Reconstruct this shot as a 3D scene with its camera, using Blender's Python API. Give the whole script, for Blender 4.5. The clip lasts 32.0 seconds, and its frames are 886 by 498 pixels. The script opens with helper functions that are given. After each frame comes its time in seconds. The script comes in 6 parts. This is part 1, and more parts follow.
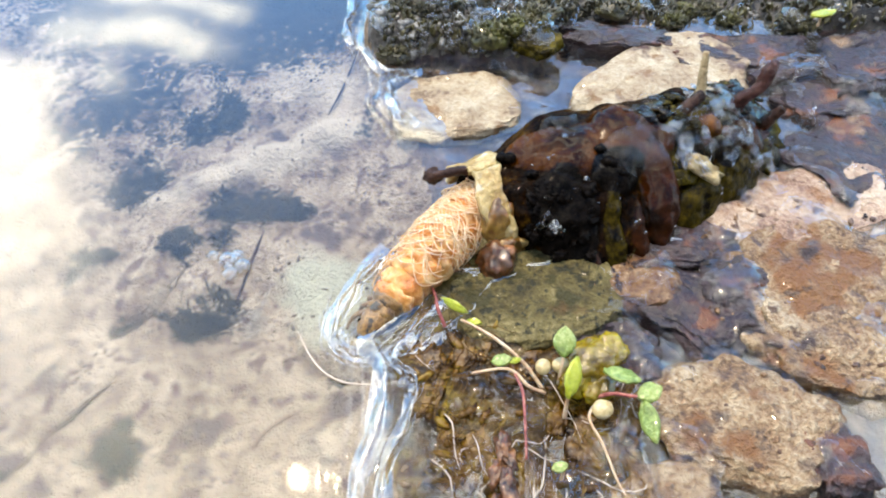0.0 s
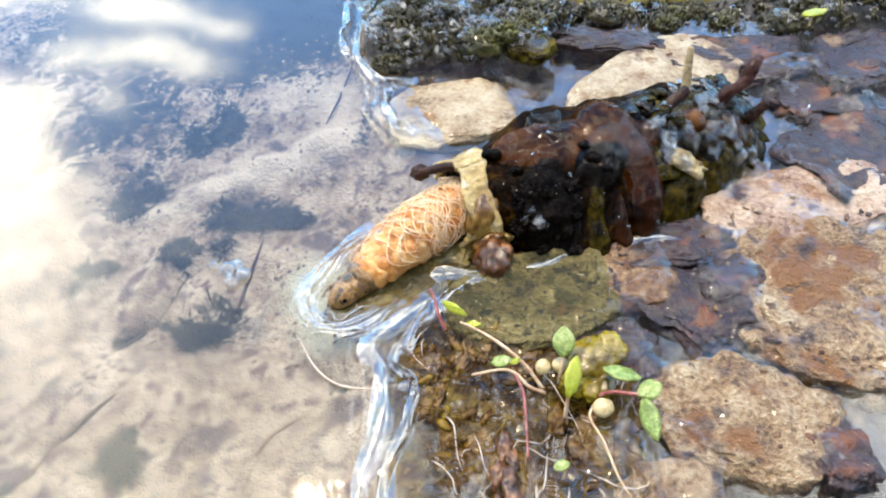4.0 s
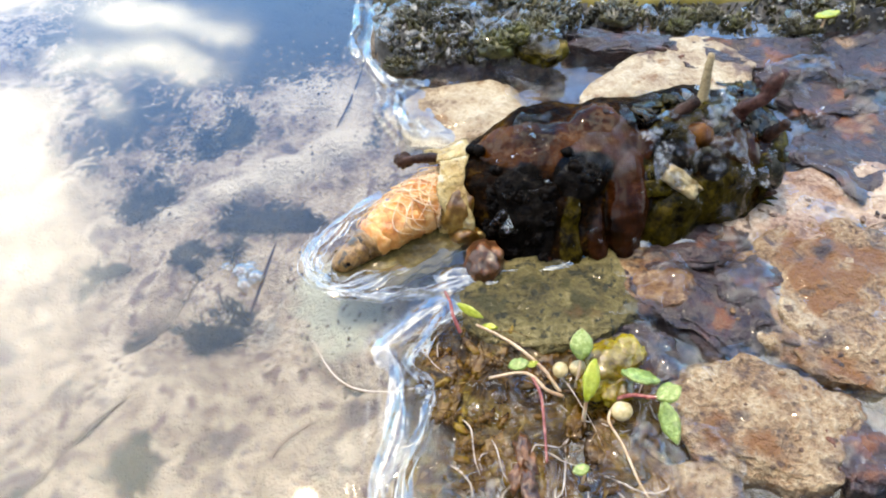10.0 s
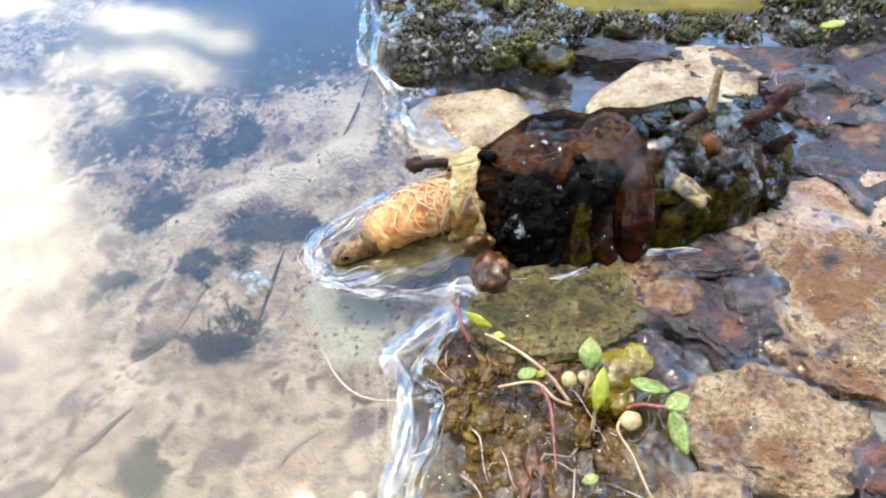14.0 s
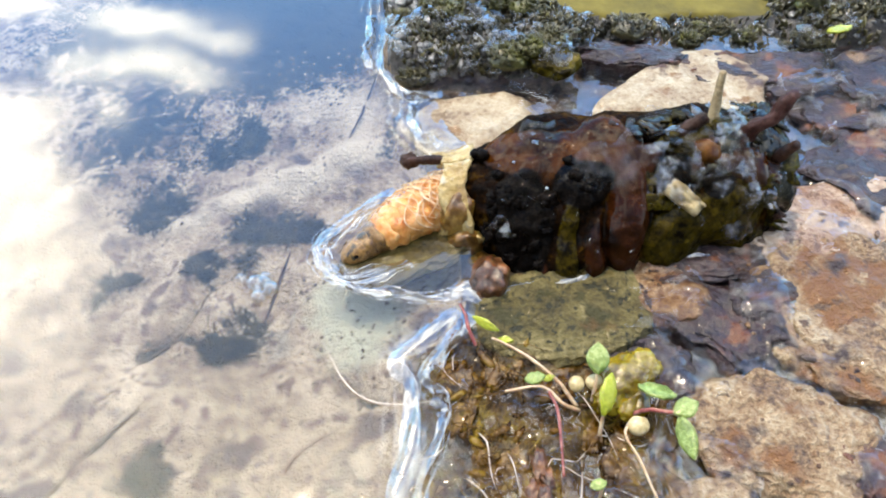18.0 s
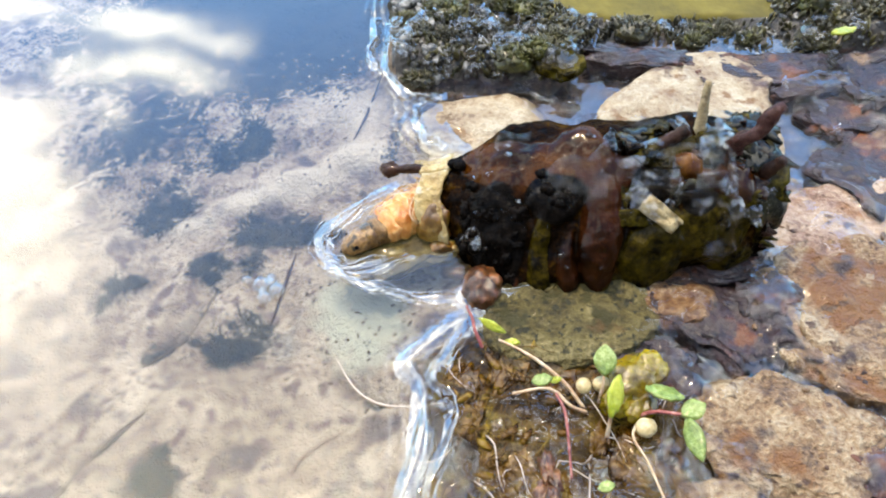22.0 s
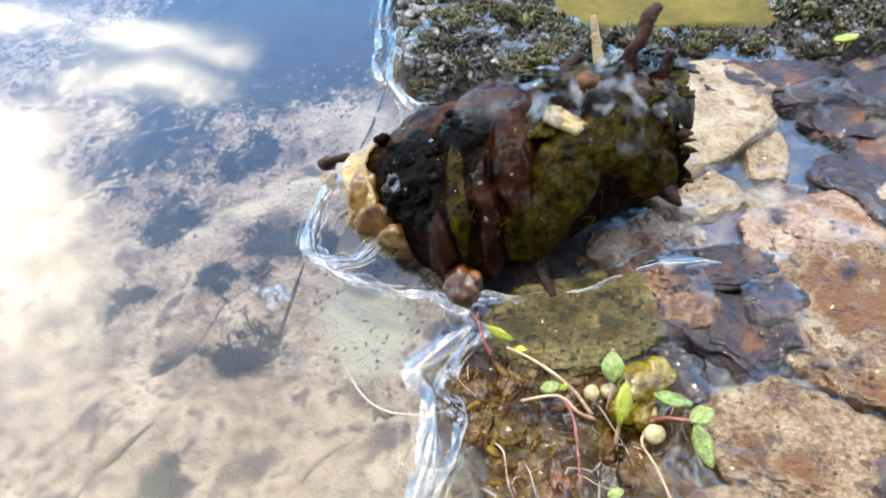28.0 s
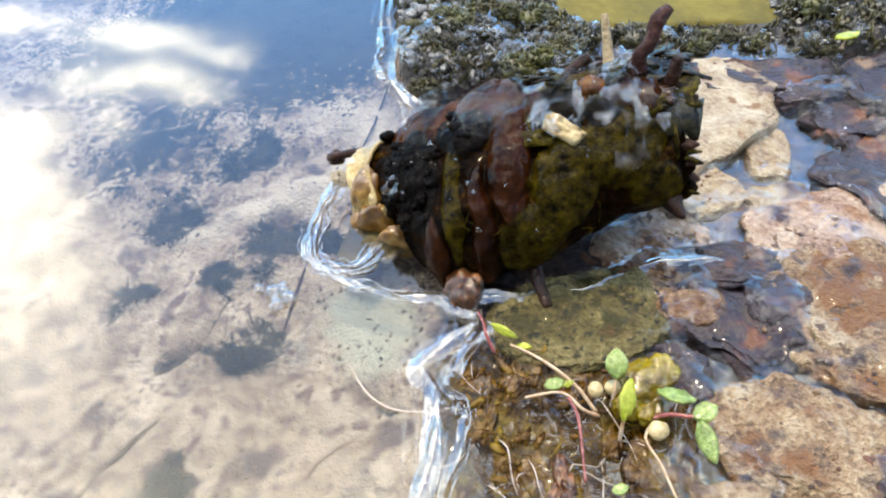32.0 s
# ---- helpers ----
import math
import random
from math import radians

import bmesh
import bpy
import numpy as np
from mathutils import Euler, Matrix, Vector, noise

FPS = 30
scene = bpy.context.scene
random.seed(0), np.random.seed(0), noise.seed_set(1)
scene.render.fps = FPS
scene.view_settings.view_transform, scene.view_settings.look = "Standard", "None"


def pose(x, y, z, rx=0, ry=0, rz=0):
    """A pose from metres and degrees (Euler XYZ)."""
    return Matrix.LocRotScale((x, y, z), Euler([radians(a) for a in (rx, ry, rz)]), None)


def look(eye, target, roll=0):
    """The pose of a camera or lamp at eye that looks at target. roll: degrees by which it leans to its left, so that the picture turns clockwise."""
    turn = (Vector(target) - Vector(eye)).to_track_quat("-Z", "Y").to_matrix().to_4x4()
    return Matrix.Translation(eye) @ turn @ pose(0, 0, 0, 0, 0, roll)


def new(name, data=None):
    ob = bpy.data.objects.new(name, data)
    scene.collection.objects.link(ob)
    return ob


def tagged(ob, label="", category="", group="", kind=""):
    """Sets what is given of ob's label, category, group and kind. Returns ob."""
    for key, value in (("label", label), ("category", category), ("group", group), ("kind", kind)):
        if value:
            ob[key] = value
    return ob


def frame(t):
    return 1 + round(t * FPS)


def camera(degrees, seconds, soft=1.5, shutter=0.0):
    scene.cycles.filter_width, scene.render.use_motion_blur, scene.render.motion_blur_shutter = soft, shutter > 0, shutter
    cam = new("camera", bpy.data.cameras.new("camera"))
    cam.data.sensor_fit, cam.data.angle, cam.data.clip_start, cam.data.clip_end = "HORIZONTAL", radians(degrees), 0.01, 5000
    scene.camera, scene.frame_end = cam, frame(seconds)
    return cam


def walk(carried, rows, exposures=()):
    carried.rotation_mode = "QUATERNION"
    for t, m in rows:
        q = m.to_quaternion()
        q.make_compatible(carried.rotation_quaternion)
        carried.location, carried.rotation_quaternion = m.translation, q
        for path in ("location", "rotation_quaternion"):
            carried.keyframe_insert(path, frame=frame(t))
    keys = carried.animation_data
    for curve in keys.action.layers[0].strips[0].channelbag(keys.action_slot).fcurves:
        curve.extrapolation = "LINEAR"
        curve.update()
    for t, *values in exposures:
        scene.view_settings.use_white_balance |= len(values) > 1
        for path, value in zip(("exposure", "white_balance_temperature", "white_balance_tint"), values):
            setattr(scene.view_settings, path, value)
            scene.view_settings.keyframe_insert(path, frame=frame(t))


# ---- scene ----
import functools

C = 0.01  # everything below is laid out in centimetres
cam = camera(58, 32.0, soft=2.0, shutter=0.0)

CAMERA_ROWS = [
    (0, 0.1383, -4.4278, 5.3992, 38.41, -0.92, 0.67),
    (0.5, 0.1484, -4.4446, 5.3886, 38.54, -0.82, 0.60),
    (1, 0.1709, -4.4508, 5.3785, 38.59, -0.74, 0.63),
    (1.5, 0.1806, -4.4698, 5.4020, 38.44, -0.58, 0.38),
    (2, 0.1692, -4.4485, 5.4058, 38.46, -0.62, 0.21),
    (2.5, 0.1956, -4.4769, 5.3915, 39.00, -0.05, 0.06),
    (3, 0.1770, -4.4810, 5.4029, 39.03, 0.01, -0.07),
    (3.5, 0.1833, -4.5033, 5.3939, 39.28, 0.07, -0.12),
    (5.5, 0.1563, -4.5218, 5.3904, 39.35, 0.05, -0.37),
    (6, 0.1410, -4.5104, 5.3768, 39.26, 0.01, -0.44),
    (6.5, 0.1339, -4.5071, 5.3727, 39.29, -0.05, -0.33),
    (7, 0.1759, -4.5404, 5.3789, 39.30, 0.23, -0.67),
    (7.5, 0.1510, -4.5321, 5.3802, 39.28, 0.22, -0.70),
    (8, 0.1400, -4.5152, 5.3741, 39.33, 0.13, -0.56),
    (8.5, 0.1047, -4.4910, 5.3779, 39.27, -0.08, -0.57),
    (9, 0.0932, -4.4900, 5.3657, 39.41, 0.02, -0.46),
    (9.5, 0.0842, -4.5045, 5.3508, 39.61, 0.09, -0.47),
    (10, 0.0578, -4.4998, 5.3407, 39.68, 0.09, -0.20),
    (10.5, 0.0421, -4.4962, 5.3420, 39.71, 0.07, -0.20),
    (11, 0.0169, -4.4932, 5.3530, 39.76, -0.01, -0.12),
    (11.5, 0.0183, -4.5016, 5.3505, 39.82, -0.04, -0.18),
    (12, 0.0013, -4.5009, 5.3419, 39.95, -0.05, 0.04),
    (12.5, 0.0042, -4.4895, 5.3570, 39.85, -0.11, -0.05),
    (13, 0.0000, -4.4995, 5.3623, 40.00, -0.00, 0.00),
    (13.5, -0.0211, -4.4817, 5.3737, 39.92, -0.05, -0.22),
    (14, -0.0149, -4.4885, 5.3654, 40.10, -0.03, -0.12),
    (14.5, -0.0194, -4.4832, 5.3730, 40.00, -0.09, -0.20),
    (16.5, -0.0515, -4.4838, 5.3532, 40.40, -0.08, -0.07),
    (17, -0.0462, -4.4816, 5.3482, 40.30, -0.14, -0.07),
    (17.5, -0.0574, -4.4741, 5.3437, 40.22, -0.19, -0.00),
    (18, -0.0732, -4.4715, 5.3575, 40.28, -0.20, 0.06),
    (18.5, -0.0638, -4.4712, 5.3768, 40.28, -0.14, -0.04),
    (19, -0.0475, -4.4737, 5.3687, 40.45, -0.12, -0.07),
    (19.5, -0.0741, -4.4686, 5.3610, 40.37, -0.22, -0.02),
    (20, -0.0917, -4.4618, 5.3582, 40.36, -0.15, 0.07),
    (20.5, -0.1010, -4.4685, 5.3658, 40.39, -0.07, 0.00),
    (21, -0.1207, -4.4750, 5.3500, 40.55, -0.16, 0.03),
    (21.5, -0.1065, -4.4704, 5.3611, 40.46, -0.13, -0.19),
    (22, -0.1244, -4.4709, 5.3543, 40.43, -0.16, 0.01),
    (22.5, -0.1221, -4.4783, 5.3497, 40.52, -0.08, 0.01),
    (23, -0.1265, -4.4807, 5.3594, 40.48, -0.06, -0.16),
    (23.5, -0.1267, -4.4874, 5.3445, 40.61, -0.01, -0.07),
    (24, -0.1192, -4.4907, 5.3428, 40.60, 0.02, -0.15),
    (24.5, -0.1481, -4.4718, 5.3426, 40.51, -0.17, -0.04),
    (25, -0.1368, -4.4818, 5.3486, 40.53, 0.02, -0.04),
    (25.5, -0.1448, -4.4883, 5.3635, 40.51, 0.01, -0.16),
    (27.5, -0.1604, -4.4946, 5.3902, 40.91, 0.11, -0.18),
    (28, -0.1670, -4.4939, 5.3857, 41.01, 0.20, -0.17),
    (28.5, -0.1501, -4.5102, 5.3772, 41.15, 0.28, -0.23),
    (29, -0.1573, -4.5004, 5.3666, 41.04, 0.19, -0.24),
    (29.5, -0.1797, -4.4916, 5.3766, 40.90, 0.14, -0.23),
    (30, -0.2172, -4.4954, 5.3864, 40.95, 0.08, -0.20),
    (30.5, -0.1983, -4.5037, 5.3927, 41.03, 0.24, -0.21),
    (31, -0.1839, -4.5008, 5.3873, 41.11, 0.16, -0.26),
    (31.5, -0.1725, -4.5217, 5.3767, 41.11, 0.31, -0.30),
    (32, -0.2006, -4.5191, 5.3792, 41.05, 0.25, -0.30),
]
# the hand-held phone drifts a few millimetres above the puddle
walk(cam, [(t, pose(x * C, y * C, z * C, a, b, c)) for t, x, y, z, a, b, c in CAMERA_ROWS], [(0, 0.93, 9900, 11), (32, 0.93, 9900, 11)])

# the case dragged by the larva: seconds, place, turn
CASE_ROWS = [
    (0, 0.916, -0.187, 0.072, -7.0, 12.5, 24.2),
    (0.5, 0.914, -0.199, 0.072, -7.1, 12.0, 24.8),
    (1, 0.908, -0.188, 0.062, -6.5, 11.7, 24.7),
    (1.5, 0.894, -0.164, 0.056, -6.1, 11.9, 24.4),
    (2, 0.886, -0.144, 0.057, -6.5, 12.0, 23.8),
    (2.5, 0.821, -0.085, 0.038, -4.7, 12.4, 22.7),
    (3, 0.822, -0.084, 0.041, -5.0, 11.6, 23.4),
    (3.5, 0.821, -0.080, 0.038, -5.0, 12.0, 23.5),
    (5.5, 0.797, -0.058, 0.052, -6.2, 11.4, 23.2),
    (6, 0.799, -0.053, 0.056, -6.5, 11.4, 23.2),
    (6.5, 0.793, -0.062, 0.048, -5.9, 10.8, 23.1),
    (7, 0.785, -0.056, 0.050, -5.8, 10.9, 23.1),
    (7.5, 0.792, -0.046, 0.044, -5.4, 11.0, 23.2),
    (8, 0.784, -0.055, 0.049, -6.0, 10.5, 22.6),
    (8.5, 0.789, -0.051, 0.048, -6.2, 10.6, 22.5),
    (9, 0.669, 0.242, 0.059, -4.7, 15.5, 11.3),
    (9.5, 0.531, 0.147, 0.019, -1.0, 11.6, 9.3),
    (10, 0.446, 0.002, -0.000, 0.6, 5.7, 11.5),
    (10.5, 0.576, 0.120, 0.017, -0.7, 11.1, 12.8),
    (11, 0.564, 0.109, 0.014, -0.2, 10.6, 12.7),
    (11.5, 0.533, 0.085, 0.008, 0.2, 9.6, 12.7),
    (12, 0.522, 0.088, 0.010, 0.1, 9.6, 12.0),
    (12.5, 0.434, 0.017, 0.004, 0.3, 6.5, 10.9),
    (13, 0.408, -0.019, 0.006, 1.5, 5.2, 11.5),
    (13.5, 0.391, -0.018, -0.002, 0.4, 4.4, 11.1),
    (14, 0.471, 0.032, 0.008, -0.1, 7.6, 11.9),
    (14.5, 0.426, 0.009, 0.006, 0.1, 6.0, 11.1),
    (16.5, 0.286, 0.043, -0.002, 0.5, 2.8, 5.8),
    (17, 0.253, 0.013, 0.014, -1.5, 0.3, 6.0),
    (17.5, 0.152, -0.032, 0.052, -6.3, -9.1, 8.6),
    (18, 0.307, 0.081, 0.021, -1.3, 4.9, 5.9),
    (18.5, 0.151, 0.085, -0.011, 1.4, 2.8, 0.5),
    (19, -0.014, -0.017, -0.041, 0.0, -6.3, 1.8),
    (19.5, -0.043, -0.029, -0.040, -0.9, -8.4, 1.7),
    (20, 0.018, -0.023, -0.045, 0.5, -3.9, 2.2),
    (20.5, -0.011, -0.029, -0.040, -0.5, -5.6, 2.0),
    (21, 0.005, -0.003, 0.009, -0.9, 0.6, 0.3),
    (21.5, 0.030, 0.023, -0.032, 0.9, -0.1, 0.2),
    (22, 0.037, 0.021, -0.031, 0.9, 0.2, 0.4),
    (22.5, 0.038, 0.030, -0.038, 1.3, 0.2, 0.3),
    (23, 0.016, 0.019, -0.042, 0.9, -1.5, 0.4),
    (23.3, -0.062, -0.025, -0.071, 2.7, -10.3, 4.0),
    (23.5, -0.379, 0.017, -0.067, 17.6, -31.4, -17.2),
    (23.7, -0.674, -0.018, -0.163, 17.6, -44.3, -22.2),
    (23.9, -0.881, 0.043, -0.077, 7.9, -38.6, -17.0),
    (24.1, -0.847, 0.177, -0.092, -3.4, -26.7, -4.5),
    (24.5, -0.452, 0.244, 0.178, -18.4, -9.4, 5.4),
    (25, -0.446, 0.251, 0.169, -17.9, -9.0, 5.1),
    (25.5, -0.387, 0.330, 0.230, -22.2, -3.7, 5.4),
    (27.5, -0.790, 0.307, 0.192, -22.0, -15.1, -0.1),
    (28, -0.660, 0.380, 0.246, -25.3, -9.0, 1.5),
    (28.5, -0.531, 0.407, 0.271, -27.3, -4.3, 4.9),
    (29, -0.628, 0.374, 0.247, -25.5, -7.9, 2.7),
    (29.4, -1.220, -0.072, -0.188, 9.5, -39.5, -5.0),
    (29.6, -1.225, -0.074, -0.237, 11.0, -45.8, -21.0),
    (29.8, -1.217, -0.110, -0.205, 9.2, -39.6, -8.8),
    (30, -1.009, 0.138, 0.070, -6.6, -28.3, -13.7),
    (30.5, -0.909, 0.194, 0.143, -13.2, -22.5, -8.7),
    (31, -0.958, 0.184, 0.139, -12.0, -23.6, -11.6),
    (31.5, -0.863, 0.262, 0.180, -16.3, -18.6, -8.4),
    (32, -0.689, 0.353, 0.234, -20.6, -12.3, -4.8),
]

# the larva's head: seconds, place on the water
HEAD_ROWS = [
    (0, -0.45, -0.84), (1, -0.55, -0.77), (2, -0.61, -0.68), (3, -0.68, -0.55), (3.5, -0.70, -0.52),
    (6, -0.75, -0.36), (8.5, -0.75, -0.34), (9, -0.73, -0.09), (10, -0.82, -0.08), (12, -0.85, 0.02),
    (14, -0.90, 0.08), (16.5, -0.89, 0.10), (18, -0.88, 0.13), (19, -0.94, 0.20), (21, -0.95, 0.25), (23, -0.91, 0.26),
    (23.5, -0.93, 0.26), (24.1, -1.01, 0.33), (25, -1.03, 0.30), (28, -1.13, 0.44), (29, -1.15, 0.43),
    (29.6, -1.33, 0.22), (30.5, -1.21, 0.37), (32, -1.14, 0.35),
]

# ---- light ----
SUN_AZ, SUN_EL = radians(23), radians(66)  # to the left of +y, above the horizon
sun_way = Vector((-math.sin(SUN_AZ) * math.cos(SUN_EL), math.cos(SUN_AZ) * math.cos(SUN_EL), math.sin(SUN_EL)))
world = bpy.data.worlds.new("sky")
scene.world = world
world.use_nodes = True


def sky_nodes():
    nt = world.node_tree
    nt.nodes.clear()
    N, L = nt.nodes.new, nt.links.new

    def m(op, a, b=None, c=None, clamp=False):
        n = N("ShaderNodeMath")
        n.operation, n.use_clamp = op, clamp
        for i, v in enumerate((a, b, c)):
            if v is None:
                continue
            if isinstance(v, (int, float)):
                n.inputs[i].default_value = v
            else:
                L(v, n.inputs[i])
        return n.outputs[0]

    sky = N("ShaderNodeTexSky")
    sky.sky_type, sky.sun_disc = "NISHITA", False
    sky.sun_elevation, sky.sun_rotation = SUN_EL, -SUN_AZ
    sky.dust_density, sky.ozone_density = 0.0, 6.0
    tc = N("ShaderNodeTexCoord").outputs["Generated"]
    sep = N("ShaderNodeSeparateXYZ")
    L(tc, sep.inputs[0])
    x, y, z = sep.outputs
    yy = m("MAXIMUM", y, 0.02)
    a, b = m("DIVIDE", x, yy), m("DIVIDE", z, yy)
    # soft ragged edges
    no = N("ShaderNodeTexNoise")
    no.inputs["Scale"].default_value, no.inputs["Detail"].default_value = 11.0, 4.0
    L(tc, no.inputs["Vector"])
    nc = N("ShaderNodeSeparateColor")
    L(no.outputs["Color"], nc.inputs[0])
    a = m("ADD", a, m("MULTIPLY", m("SUBTRACT", nc.outputs[0], 0.5), 0.11))
    b = m("ADD", b, m("MULTIPLY", m("SUBTRACT", nc.outputs[1], 0.5), 0.11))

    def blob(a0, b0, ra, rb, strength):
        da = m("DIVIDE", m("SUBTRACT", a, a0), ra)
        db = m("DIVIDE", m("SUBTRACT", b, b0), rb)
        d2 = m("ADD", m("MULTIPLY", da, da), m("MULTIPLY", db, db))
        return m("MULTIPLY", m("EXPONENT", m("MULTIPLY", d2, -1.0)), strength)

    clouds = [(-0.629, 0.653, 0.048, 0.020, 1.40), (-0.446, 0.676, 0.098, 0.030, 1.20), (-0.320, 0.702, 0.041, 0.023, 0.90), (-0.505, 0.757, 0.100, 0.035, 1.20), (-0.395, 0.766, 0.053, 0.032, 0.80), (-0.683, 0.857, 0.082, 0.048, 1.60),
              (-0.519, 0.845, 0.022, 0.033, 0.80), (-0.753, 1.007, 0.095, 0.135, 2.40), (-0.848, 1.211, 0.122, 0.158, 2.20), (-0.963, 1.444, 0.136, 0.163, 1.30), (-0.776, 1.422, 0.110, 0.085, 0.45), (-1.012, 1.709, 0.152, 0.136, 0.50),
              (-0.821, 1.631, 0.094, 0.076, 0.30), (-1.130, 2.045, 0.172, 0.138, 0.25), (-0.532, 1.193, 0.066, 0.043, 0.25), (-0.264, 1.339, 0.083, 0.079, 0.22), (-0.766, 1.764, 0.113, 0.113, 0.15)]
    # unseen clouds overhead and to the sides, added to whiten the water rims
    clouds += [(0.3, 3.4, 2.4, 1.4, 3.0), (1.05, 1.5, 0.35, 0.4, 0.8), (-1.55, 0.9, 0.42, 0.5, 1.6), (-2.3, 1.6, 0.5, 0.8, 1.2)]
    total = None
    for c in clouds:
        v = blob(*c)
        total = v if total is None else m("ADD", total, v)
    # unseen drifting clouds over the rest of the sky, added as white fill
    no2 = N("ShaderNodeTexNoise")
    no2.inputs["Scale"].default_value, no2.inputs["Detail"].default_value = 2.2, 5.0
    L(tc, no2.inputs["Vector"])
    far = m("MULTIPLY", m("SUBTRACT", no2.outputs[0], 0.42, clamp=True), 3.5, clamp=True)
    ahead = m("MULTIPLY", m("SUBTRACT", y, 0.15), 5.0, clamp=True)
    far = m("MULTIPLY", far, m("SUBTRACT", 1.0, ahead))
    no3 = N("ShaderNodeTexNoise")
    no3.inputs["Scale"].default_value, no3.inputs["Detail"].default_value = 16.0, 4.0
    L(tc, no3.inputs["Vector"])
    total = m("MULTIPLY", total, m("MULTIPLY_ADD", no3.outputs[0], 1.6, 0.0))
    total = m("ADD", m("MULTIPLY", total, ahead), far)
    cover = m("SUBTRACT", 1.0, m("EXPONENT", m("MULTIPLY", m("POWER", total, 1.6), -1.3)))
    # thin cloud glows round the sun
    dot = N("ShaderNodeVectorMath")
    dot.operation = "DOT_PRODUCT"
    L(tc, dot.inputs[0])
    dot.inputs[1].default_value = sun_way
    near = m("POWER", m("MAXIMUM", dot.outputs["Value"], 0.0), 14.0)
    glow = m("ADD", CLOUD, m("MULTIPLY", near, CLOUD_NEAR_SUN))
    bg1, bg2, mix, out = N("ShaderNodeBackground"), N("ShaderNodeBackground"), N("ShaderNodeMixShader"), N("ShaderNodeOutputWorld")
    tint = N("ShaderNodeVectorMath")
    tint.operation = "MULTIPLY"
    L(sky.outputs[0], tint.inputs[0])
    tint.inputs[1].default_value = (0.46, 0.86, 1.16)  # a clean mountain-blue sky
    L(tint.outputs[0], bg1.inputs[0])
    bg1.inputs[1].default_value = SKY
    bg2.inputs[0].default_value = (0.80, 0.945, 1.14, 1)
    L(glow, bg2.inputs[1])
    L(cover, mix.inputs[0])
    L(bg1.outputs[0], mix.inputs[1])
    L(bg2.outputs[0], mix.inputs[2])
    L(mix.outputs[0], out.inputs[0])


SKY, CLOUD, CLOUD_NEAR_SUN = 0.28, 3.6, 0.5
sky_nodes()
lamp = bpy.data.lights.new("sun", "SUN")
lamp.energy, lamp.angle, lamp.color = 1.6, radians(0.6), (1.0, 0.94, 0.84)
new("sun", lamp).matrix_basis = look(sun_way * 2, (0, 0, 0))


